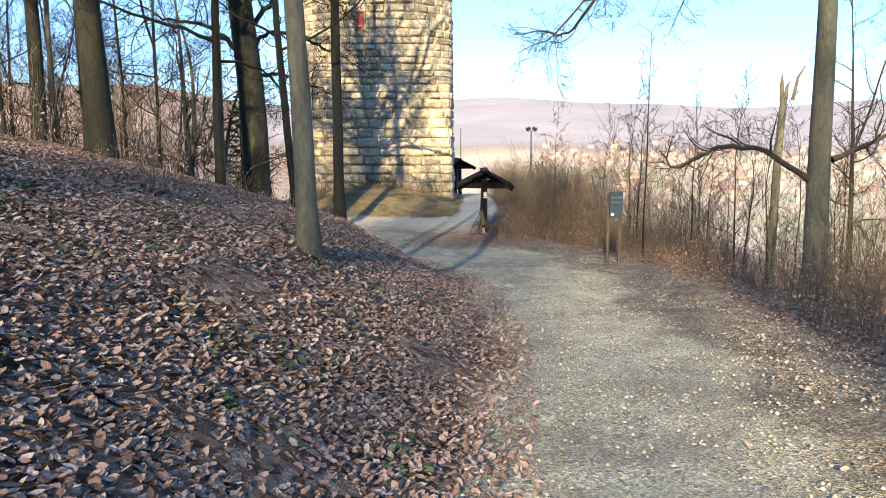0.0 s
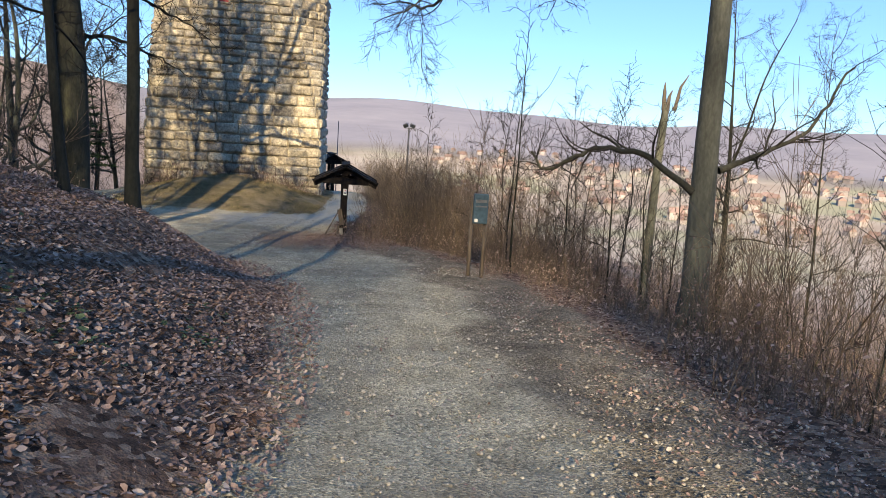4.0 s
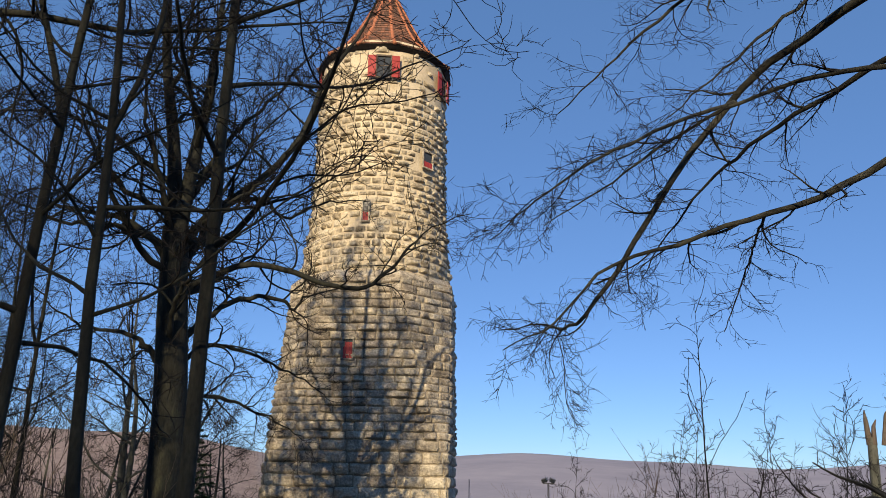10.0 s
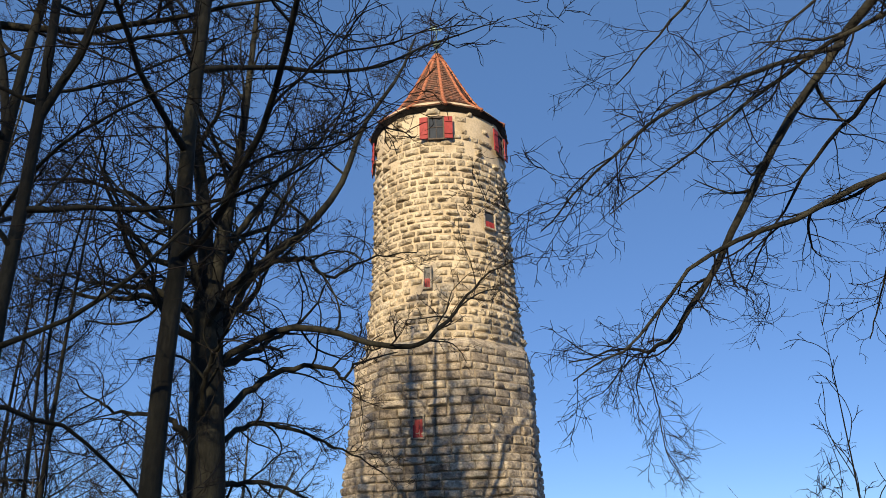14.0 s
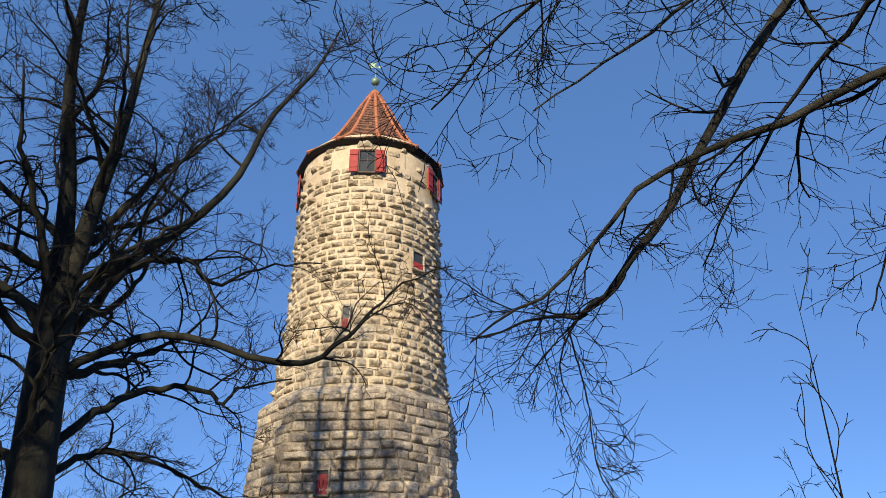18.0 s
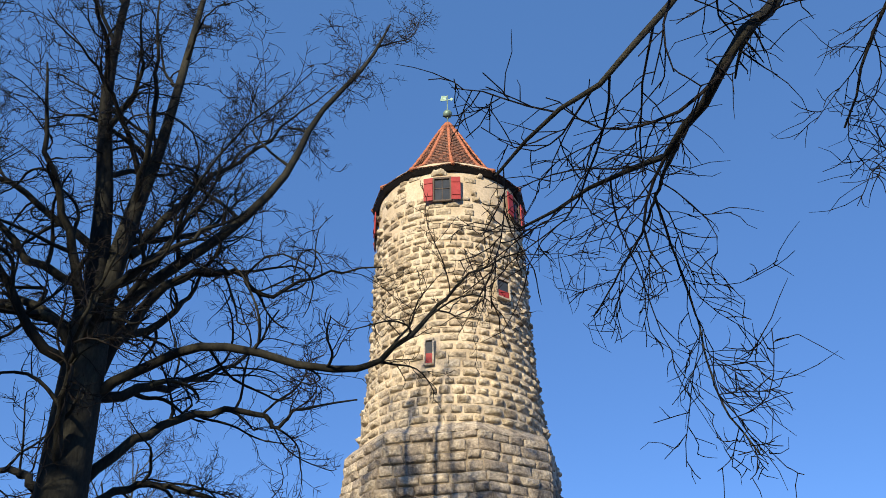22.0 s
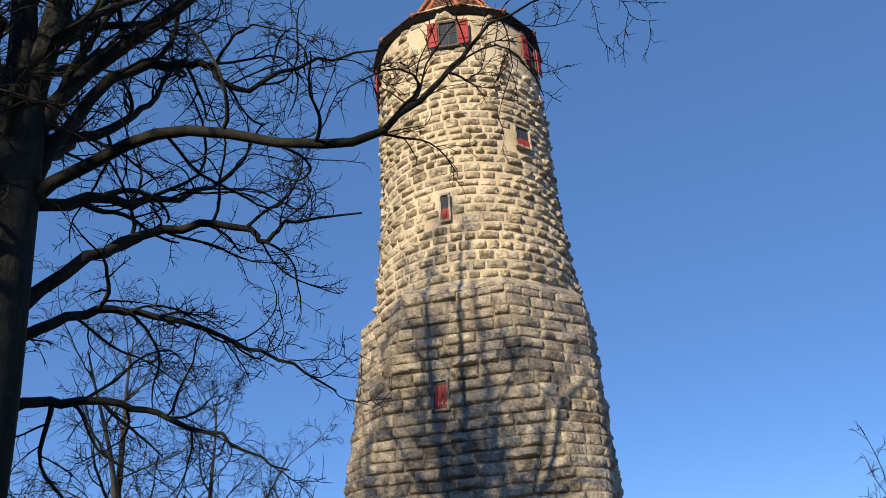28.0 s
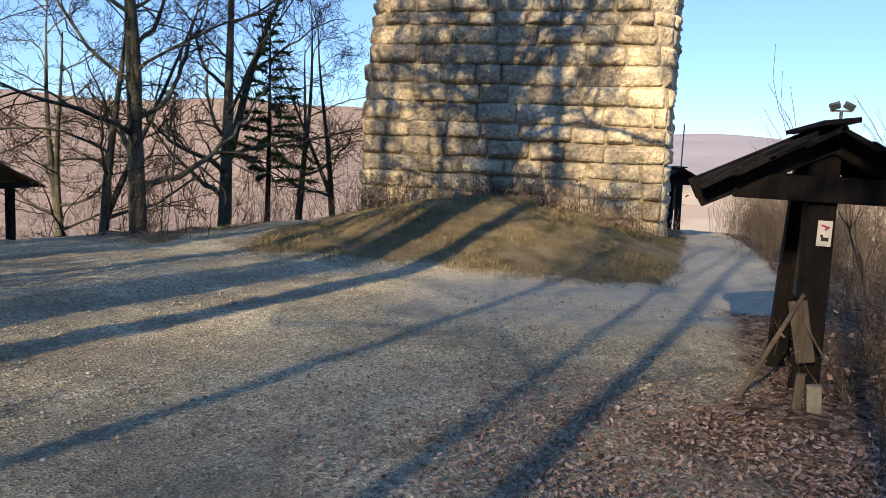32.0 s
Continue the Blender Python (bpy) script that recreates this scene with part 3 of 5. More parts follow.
def build_tower():
    rng = np.random.default_rng(11)
    tw = thing("stone_tower", pose(TX, TY, 0), "tall sandstone castle tower, square foot turning round, red-tiled cone roof", "tower")
    # core of the lower part
    zs = [Z_FOOT] + list(np.arange(0.6, Z_LEDGE + 0.01, 1.0)) + [Z_LEDGE]
    V, F = [], []
    for z in zs:
        V += [(x, y, z) for x, y in ring_at(z)]
    for i in range(len(zs) - 1):
        for k in range(8):
            F.append((i * 8 + k, i * 8 + (k + 1) % 8, (i + 1) * 8 + (k + 1) % 8, (i + 1) * 8 + k))
    base = put("base_wall", mesh_np("base_wall", V, quads=F, mat=M_MORTAR, smooth=False), tw, "mortared square base wall")
    # courses of rough blocks
    shared = []
    for i in range(14):
        P, Q = pillow(1, 1, 0.1, np.random.default_rng(i), 9, 6, 0.75)
        shared.append(mesh_np("block", P, quads=Q, mat=M_STONE))
    joinV, joinF, nv = [], [], 0
    z = Z_FOOT + 0.3
    while z < Z_LEDGE - 0.15:
        h = rng.uniform(0.36, 0.54) if z < 2.5 else rng.uniform(0.3, 0.44)
        if z + h > Z_LEDGE - 0.08:
            h = Z_LEDGE - z
        ring = ring_at(z + h / 2)
        for k in range(8):
            a, b = np.array(ring[k]), np.array(ring[(k + 1) % 8])
            L = np.linalg.norm(b - a)
            if L < 0.12:
                continue
            t = (b - a) / L
            ang = math.atan2(t[1], t[0])
            s = 0.0
            while s < L - 0.02:
                w = rng.uniform(0.5, 1.15) * (1.25 if z < 2.5 else 0.95)
                if L - s - w < 0.3:
                    w = L - s
                mid = a + t * (s + w / 2)
                if k == 0 and z > -2.2:
                    o = put("block", shared[rng.integers(14)], base, m=pose(mid[0], mid[1], z + h / 2 + rng.uniform(-0.025, 0.025), 0, 0, math.degrees(ang)) @ Matrix.Diagonal((w - rng.uniform(0.004, 0.035), rng.uniform(0.45, 1.5), h - rng.uniform(0.002, 0.03), 1)) @ pose(0, 0, 0, 0, rng.uniform(-1.8, 1.8), 0))
                else:
                    P, Q = pillow(w - 0.02, h - 0.02, rng.uniform(0.05, 0.15), rng, flat=0.7)
                    ca, sa = math.cos(ang), math.sin(ang)
                    X = P[:, 0] * ca - P[:, 1] * sa + mid[0]
                    Y = P[:, 0] * sa + P[:, 1] * ca + mid[1]
                    joinV.append(np.stack([X, Y, P[:, 2] + z + h / 2], 1)); joinF.append(Q + nv); nv += len(P)
                s += w
        z += h
    o = put("masonry", mesh_np("masonry", np.concatenate(joinV), quads=np.concatenate(joinF), mat=M_STONE), tw)
    o["kind"] = "stuff"
    # string course where the round shaft begins
    bm = bmesh.new()
    ring = ring_at(Z_LEDGE)
    lo = [bm.verts.new((x * 1.016, y * 1.016, Z_LEDGE - 0.04)) for x, y in ring]
    mi = [bm.verts.new((x * 1.016, y * 1.016, Z_LEDGE + 0.05)) for x, y in ring]
    hi = [bm.verts.new((x * 0.94, y * 0.94, Z_LEDGE + 0.36)) for x, y in ring]
    for k in range(8):
        j = (k + 1) % 8
        bm.faces.new((lo[k], lo[j], mi[j], mi[k])); bm.faces.new((mi[k], mi[j], hi[j], hi[k]))
    bm.faces.new(lo[::-1]); bm.faces.new(hi)
    part("string_course", bm, M_STONE, tw, "weathered sloping stone ledge")

    # round shaft
    def rad(z):
        return 3.68 - 0.32 * float(sstep(z, Z_LEDGE, 15)) - 0.06 * (z - Z_LEDGE) / 12
    zs, seg = np.linspace(Z_LEDGE - 0.1, Z_EAVE + 0.35, 16), 64
    V, F = [], []
    for z in zs:
        for k in range(seg):
            a = 2 * math.pi * k / seg
            V.append((rad(z) * math.cos(a), rad(z) * math.sin(a), z))
    for i in range(len(zs) - 1):
        for k in range(seg):
            F.append((i * seg + k, i * seg + (k + 1) % seg, (i + 1) * seg + (k + 1) % seg, (i + 1) * seg + k))
    put("shaft_wall", mesh_np("shaft_wall", V, quads=F, mat=M_PLASTER), tw, "pale mortared round shaft")
    holes = [(-90 + WIN_TOP, 21.2, 1.35, 1.4), (-90 + 72, 21.1, 1.35, 1.4), (-90 + WIN_R, 16.5, 0.75, 0.95), (-90 + WIN_SLIT, 13.4, 0.45, 1.1)]
    joinV, joinF, nv = [], [], 0
    z = Z_LEDGE + 0.4
    while z < Z_EAVE - 0.1:
        h = rng.uniform(0.29, 0.4)
        a = rng.uniform(0, 0.3)
        end = a + 2 * math.pi
        R = rad(z + h / 2)
        while a < end - 0.02:
            w = rng.uniform(0.36, 0.85)
            if (end - a) * R - w < 0.3:
                w = (end - a) * R
            mid = a + w / R / 2
            deg = math.degrees(mid)
            clear = all(abs((deg - ha + 180) % 360 - 180) / 57.3 * R > (hw + w) / 2 - 0.12 or abs(z + h / 2 - hz) > (hh + h) / 2 - 0.1 for ha, hz, hw, hh in holes)
            plain = z > 19.2 and rng.random() < (z - 18.8) / 4.6
            if clear and not plain:
                P, Q = pillow(w - rng.uniform(0.05, 0.13), h - rng.uniform(0.06, 0.13), rng.uniform(0.04, 0.17), rng, flat=rng.uniform(0.1, 0.6))
                ang = mid + math.pi / 2
                bend = P[:, 0] ** 2 / (2 * R)
                ca, sa = math.cos(ang), math.sin(ang)
                yy = P[:, 1] + bend
                X = P[:, 0] * ca - yy * sa + R * math.cos(mid)
                Y = P[:, 0] * sa + yy * ca + R * math.sin(mid)
                joinV.append(np.stack([X, Y, P[:, 2] + z + h / 2], 1)); joinF.append(Q + nv); nv += len(P)
            a += w / R
        z += h
    o = put("masonry", mesh_np("masonry", np.concatenate(joinV), quads=np.concatenate(joinF), mat=M_STONE_PALE), tw)
    o["kind"] = "stuff"

    # roof: twelve sides, steep above and flared at the eaves
    N = 12
    prof = [(3.66, Z_EAVE - 0.02), (3.15, Z_EAVE + 0.42), (2.55, Z_EAVE + 1.02), (1.95, Z_EAVE + 1.95), (1.35, Z_EAVE + 3.1), (0.72, Z_EAVE + 4.4), (0.12, Z_APEX)]
    pr, pz = [p[0] for p in prof], [p[1] for p in prof]
    V, F = [], []
    for r, z in prof:
        V += [((r - 0.05) * math.cos(2 * math.pi * (k + 0.5) / N), (r - 0.05) * math.sin(2 * math.pi * (k + 0.5) / N), z - 0.03) for k in range(N)]
    for i in range(len(prof) - 1):
        for k in range(N):
            F.append((i * N + k, i * N + (k + 1) % N, (i + 1) * N + (k + 1) % N, (i + 1) * N + k))
    V.append((0, 0, Z_EAVE - 0.02))
    roof = put("roof", mesh_np("roof", V, quads=F, tris=[(len(V) - 1, (k + 1) % N, k) for k in range(N)], mat=M_DARKWOOD, smooth=False), tw, "flared cone roof of brown clay tiles with orange hips")
    tV, tF, nv = [], [], 0
    along = np.cumsum([0] + [math.hypot(pr[i + 1] - pr[i], pz[i + 1] - pz[i]) for i in range(len(pr) - 1)])
    s = 0.0
    while s < along[-1] - 0.1:
        r, z = np.interp(s, along, pr), np.interp(s, along, pz)
        r2, z2 = np.interp(min(s + 0.24, along[-1]), along, pr), np.interp(min(s + 0.24, along[-1]), along, pz)
        for k in range(N):
            a0, a1 = 2 * math.pi * (k + 0.5) / N, 2 * math.pi * (k + 1.5) / N
            p0, p1 = np.array([r * math.cos(a0), r * math.sin(a0), z]), np.array([r * math.cos(a1), r * math.sin(a1), z])
            q0, q1 = np.array([r2 * math.cos(a0), r2 * math.sin(a0), z2]), np.array([r2 * math.cos(a1), r2 * math.sin(a1), z2])
            n = max(1, int(round(np.linalg.norm(p1 - p0) / 0.19)))
            nrm = np.cross(p1 - p0, q0 - p0)
            nrm = nrm / (np.linalg.norm(nrm) + 1e-9)
            for j in range(n):
                f0, f1 = (j + 0.03) / n, (j + 0.97) / n
                lift = 0.035 + rng.random() * 0.02
                A, B = p0 + (p1 - p0) * f0 + nrm * lift, p0 + (p1 - p0) * f1 + nrm * lift
                C, D = q0 + (q1 - q0) * f1 + nrm * 0.012, q0 + (q1 - q0) * f0 + nrm * 0.012
                tV += [A, B, C, D, A - nrm * 0.03, B - nrm * 0.03]
                tF += [(nv, nv + 1, nv + 2, nv + 3), (nv + 4, nv + 5, nv + 1, nv)]
                nv += 6
        s += 0.2
    o = put("tiles", mesh_np("tiles", tV, quads=tF, mat=M_TILE, smooth=False), roof, "weathered brown clay tiles")
    o["kind"] = "stuff"
    for k in range(N):
        a = 2 * math.pi * (k + 0.5) / N
        bm = bmesh.new()
        for i in range(len(prof) - 1):
            (r0, z0), (r1, z1) = prof[i], prof[i + 1]
            m = max(1, int(math.hypot(r1 - r0, z1 - z0) / 0.36))
            for j in range(m):
                f0, f1 = j / m, (j + 1.08) / m
                cyl(bm, 0.105, 0.075, ((r0 + (r1 - r0) * f0) * math.cos(a), (r0 + (r1 - r0) * f0) * math.sin(a), z0 + (z1 - z0) * f0 + 0.015),
                    ((r0 + (r1 - r0) * f1) * math.cos(a), (r0 + (r1 - r0) * f1) * math.sin(a), z0 + (z1 - z0) * f1 + 0.015), 7)
        part("hip", bm, M_HIP, roof, "row of orange hip tiles", True)["kind"] = "stuff"
    bm = bmesh.new()
    for k in range(N):
        a0, a1 = 2 * math.pi * (k + 0.5) / N, 2 * math.pi * (k + 1.5) / N
        v = [bm.verts.new(p) for p in ((3.46 * math.cos(a0), 3.46 * math.sin(a0), Z_EAVE - 0.2), (3.46 * math.cos(a1), 3.46 * math.sin(a1), Z_EAVE - 0.2),
                                       (3.64 * math.cos(a1), 3.64 * math.sin(a1), Z_EAVE - 0.03), (3.64 * math.cos(a0), 3.64 * math.sin(a0), Z_EAVE - 0.03))]
        bm.faces.new(v)
        w = [bm.verts.new((3.1 * math.cos(b), 3.1 * math.sin(b), Z_EAVE - 0.2)) for b in (a1, a0)]
        bm.faces.new((v[1], v[0], w[1], w[0]))
    bmesh.ops.remove_doubles(bm, verts=bm.verts[:], dist=0.002)
    part("eaves_board", bm, M_DARKWOOD, roof, "dark timber eaves")
    bm = bmesh.new()
    cyl(bm, 0.16, 0.07, (0, 0, Z_APEX - 0.25), (0, 0, Z_APEX + 0.2), 10)
    cyl(bm, 0.035, 0.03, (0, 0, Z_APEX + 0.1), (0, 0, Z_APEX + 2.1), 6)
    fin = part("finial", bm, M_COPPER, tw, "green copper finial with ball and weather vane", True)
    bm = bmesh.new()
    bmesh.ops.create_uvsphere(bm, u_segments=14, v_segments=10, radius=0.24, matrix=pose(0, 0, Z_APEX + 0.75))
    part("ball", bm, M_COPPER, fin, "", True)
    bm = bmesh.new()
    box(bm, 0.55, 0.03, 0.04, pose(-0.05, 0, Z_APEX + 1.75))
    box(bm, 0.3, 0.025, 0.34, pose(-0.2, 0, Z_APEX + 1.92, 0, 14, 0), 0.01)
    box(bm, 0.16, 0.025, 0.16, pose(0.22, 0, Z_APEX + 1.75, 0, 45, 0))
    part("weather_vane", bm, M_COPPER, fin)

    return tw




def wall_window(tw, deg, z, w, h, R, shutters, red_sill=False, red_board=False, bars=2):
    """A small opening in the wall with its own frame, at an angle round the tower from the front."""
    m = pose(0, 0, 0, 0, 0, deg) @ pose(0, -R, z)
    bm = bmesh.new()
    box(bm, w + 0.14, 0.1, 0.1, pose(0, -0.03, h / 2 + 0.05), 0.01)
    box(bm, w + 0.14, 0.12, 0.08, pose(0, -0.05, -h / 2 - 0.04), 0.01)
    for s in (-1, 1):
        box(bm, 0.07, 0.1, h, pose(s * (w / 2 + 0.035), -0.03, 0), 0.01)
    fr = part("window", bm, M_GREYWOOD if not red_board else M_STONE, tw, "small window in the tower wall")
    fr.matrix_basis = m
    bm = bmesh.new()
    box(bm, w, 0.02, h, pose(0, 0.0, 0))
    part("pane", bm, M_GLASS, fr, "dark pane")
    if red_board:
        bm = bmesh.new()
        n = 3
        for k in range(n):
            box(bm, w / n - 0.015, 0.035, h * red_board, pose(-w / 2 + (k + 0.5) * w / n, -0.03, -h / 2 + h * red_board / 2), 0.006)
        part("red_board", bm, M_RED, fr, "red painted boards")
    else:
        bm = bmesh.new()
        for k in range(1, bars):
            box(bm, 0.03, 0.03, h, pose(-w / 2 + w * k / bars, -0.02, 0))
        box(bm, w, 0.025, 0.03, pose(0, -0.02, 0.08))
        part("glazing_bar", bm, M_GREYWOOD, fr)
    if shutters:
        for s in (-1, 1):
            bm = bmesh.new()
            box(bm, 0.4, 0.05, h + 0.06, pose(s * (w / 2 + 0.27), -0.1, 0, 0, 0, s * 6), 0.008)
            for dz in (-0.3, 0.3):
                box(bm, 0.36, 0.03, 0.09, pose(s * (w / 2 + 0.27), -0.14, dz * h, 0, 0, s * 6), 0.005)
            part("shutter", bm, M_RED, fr, "open red wooden shutter")
    return fr


# ---- trees ----
class Sticks:
    """Collects tapering round sticks into one mesh."""
    def __init__(self):
        self.V, self.F, self.n = [], [], 0

    def add(self, P, R, sides):
        P, R = np.asarray(P, float), np.asarray(R, float)
        T = np.gradient(P, axis=0)
        T /= np.linalg.norm(T, axis=1)[:, None] + 1e-9
        ref = np.array([0.0, 0.0, 1.0]) if abs(T[:, 2].mean()) < 0.8 else np.array([1.0, 0.0, 0.0])
        U = np.cross(T, ref)
        U /= np.linalg.norm(U, axis=1)[:, None] + 1e-9
        W = np.cross(T, U)
        a = np.arange(sides) * 2 * math.pi / sides
        ring = P[:, None] + R[:, None, None] * (np.cos(a)[None, :, None] * U[:, None] + np.sin(a)[None, :, None] * W[:, None])
        self.V.append(ring.reshape(-1, 3))
        k = np.arange(sides)
        k2 = (k + 1) % sides
        for i in range(len(P) - 1):
            b = self.n + i * sides
            self.F.append(np.stack([b + k, b + k2, b + sides + k2, b + sides + k], 1))
        self.n += len(P) * sides

    def many(self, P, R, sides):
        """Many short sticks at once: P of shape (count, places, 3)."""
        m, n = P.shape[:2]
        T = np.gradient(P, axis=1)
        T /= np.linalg.norm(T, axis=2)[..., None] + 1e-9
        U = np.cross(T, np.array([0.31, 0.17, 0.93]))
        U /= np.linalg.norm(U, axis=2)[..., None] + 1e-9
        W = np.cross(T, U)
        a = np.arange(sides) * 2 * math.pi / sides
        ring = P[:, :, None] + R[:, :, None, None] * (np.cos(a)[:, None] * U[:, :, None] + np.sin(a)[:, None] * W[:, :, None])
        self.V.append(ring.reshape(-1, 3))
        k = np.arange(sides)
        k2 = (k + 1) % sides
        b = (self.n + np.arange(m)[:, None, None] * n * sides + np.arange(n - 1)[None, :, None] * sides)
        self.F.append(np.stack([b + k, b + k2, b + sides + k2, b + sides + k], -1).reshape(-1, 4))
        self.n += m * n * sides

    def mesh(self, name, mat):
        return mesh_np(name, np.concatenate(self.V), quads=np.concatenate(self.F), mat=mat)


def bend(rng, p, d, length, n, wob, lift):
    """A wandering line from p along d."""
    P = [np.array(p, float)]
    d = np.array(d, float)
    d /= np.linalg.norm(d)
    for i in range(n):
        d = d + rng.normal(0, wob, 3) + np.array([0, 0, lift])
        d /= np.linalg.norm(d)
        P.append(P[-1] + d * length / n)
    return np.array(P)


def side_dir(rng, t, spread):
    t = t / (np.linalg.norm(t) + 1e-9)
    a = rng.normal(0, 1, 3)
    a -= a.dot(t) * t
    a /= np.linalg.norm(a) + 1e-9
    return t * math.cos(spread) + a * math.sin(spread)


def sinuous(rng, p, d, length, n, curl, lift):
    """A smoothly winding line from p along d: its bend drifts instead of jumping, and its tip turns up or droops by lift."""
    P = [np.array(p, float)]
    d = np.array(d, float)
    d /= np.linalg.norm(d)
    w = rng.normal(0, curl * 0.6, 3)
    for i in range(n):
        w = 0.72 * w + rng.normal(0, curl, 3)
        d = d + w + np.array([0, 0, lift * (0.4 + 1.2 * i / n)])
        d /= np.linalg.norm(d)
        P.append(P[-1] + d * length / n)
    return np.array(P)


def course(points, n):
    """A smooth line of n + 1 places through a few given ones."""
    K = np.asarray(points, float)
    K = np.concatenate([[2 * K[0] - K[1]], K, [2 * K[-1] - K[-2]]])
    m = len(K) - 3
    out = []
    for u in np.linspace(0, m - 1e-6, n + 1):
        i = int(u)
        t = u - i
        a, b, c, d = K[i:i + 4]
        out.append(0.5 * (2 * b + (c - a) * t + (2 * a - 5 * b + 4 * c - d) * t * t + (3 * b - a - 3 * c + d) * t ** 3))
    return np.array(out)


def off_line(rng, P, f, turn, spread, up):
    """A place at the share f of a line, and a way off it to one side, mostly level."""
    n = len(P) - 1
    i = min(int(f * n), n - 1)
    q = P[i] + (P[i + 1] - P[i]) * (f * n - i)
    t = P[i + 1] - P[i]
    t = t / (np.linalg.norm(t) + 1e-9)
    side = np.cross(t, (0, 0, 1.0))
    k = np.linalg.norm(side)
    side = side / k if k > 0.25 else np.array([math.cos(turn * 2.4 + f * 40), math.sin(turn * 2.4 + f * 40), 0])
    over = np.cross(side, t)
    a = rng.normal(0, 0.75)
    way = side * (1 if int(turn) % 2 else -1) * math.cos(a) + over * math.sin(a)
    return q, t * math.cos(spread) + way * math.sin(spread) + np.array([0, 0, up]), i


def clothe(rng, limbs, twigs, P, R, level, kids, lift, up, thin, longest):
    """Side branches, then their own, along a line; the last ones are laid in one go, so many to the metre."""
    length = np.linalg.norm(np.diff(P, axis=0), axis=1).sum()
    c = kids[level]
    if level == len(kids) - 1:
        m = max(1, int(c * length + rng.random()))
        f = rng.uniform(0.15, 1.0, m)
        n = len(P) - 1
        i = np.minimum((f * n).astype(int), n - 1)
        q = P[i] + (P[i + 1] - P[i]) * (f * n - i)[:, None]
        t = P[i + 1] - P[i]
        t = t / (np.linalg.norm(t, axis=1)[:, None] + 1e-9)
        a = rng.normal(0, 1, (m, 3))
        a -= (a * t).sum(1)[:, None] * t
        a /= np.linalg.norm(a, axis=1)[:, None] + 1e-9
        sp = rng.uniform(0.6, 1.25, m)[:, None]
        d = t * np.cos(sp) + a * np.sin(sp) + np.array([0, 0, up * 0.5])
        L = (0.1 + 0.34 * rng.random(m) ** 1.6)[:, None] / 3
        line = [q]
        for j in range(3):
            d = d + rng.normal(0, 0.33, (m, 3)) + np.array([0, 0, lift])
            d = d / np.linalg.norm(d, axis=1)[:, None]
            line.append(line[-1] + d * L)
        twigs.many(np.stack(line, 1), np.repeat(np.array([[thin * 1.1, thin * 0.95, thin * 0.8, thin * 0.5]]), m, 0), 3)
        return
    for k in range(c):
        f = 0.14 + 0.86 * (k + rng.uniform(0.05, 0.95)) / c
        q, d, i = off_line(rng, P, f, k + (rng.random() < 0.25), rng.uniform(0.6, 1.15), up)
        L = min(length * rng.uniform(0.24, 0.5) * (1.2 - 0.6 * f), longest * rng.uniform(0.6, 1.1))
        if L < 0.1:
            continue
        r = max(R[i] * rng.uniform(0.4, 0.6), thin * 1.2)
        n = max(3, min(11, int(L / 0.14)))
        Q = sinuous(rng, q, d, L, n, 0.17, lift)
        RQ = np.linspace(r, max(r * 0.3, thin), n + 1)
        (limbs if r > 0.022 else twigs).add(Q, RQ, 6 if r > 0.04 else (4 if r > 0.016 else 3))
        clothe(rng, limbs, twigs, Q, RQ, level + 1, kids, lift, up, thin, longest * 0.5)


def bough(rng, limbs, twigs, P, r0, r1, kids, lift=0.03, up=0.12, thin=0.0052, longest=2.6):
    R = r1 + (r0 - r1) * np.linspace(1, 0, len(P)) ** 1.1
    R[0] = r0 * 1.25
    P = P.copy()
    P[1:] += rng.normal(0, min(0.035, r0 * 0.35), (len(P) - 1, 3))
    limbs.add(P, R, 8)
    clothe(rng, limbs, twigs, P, R, 0, kids, lift, up, thin, longest)


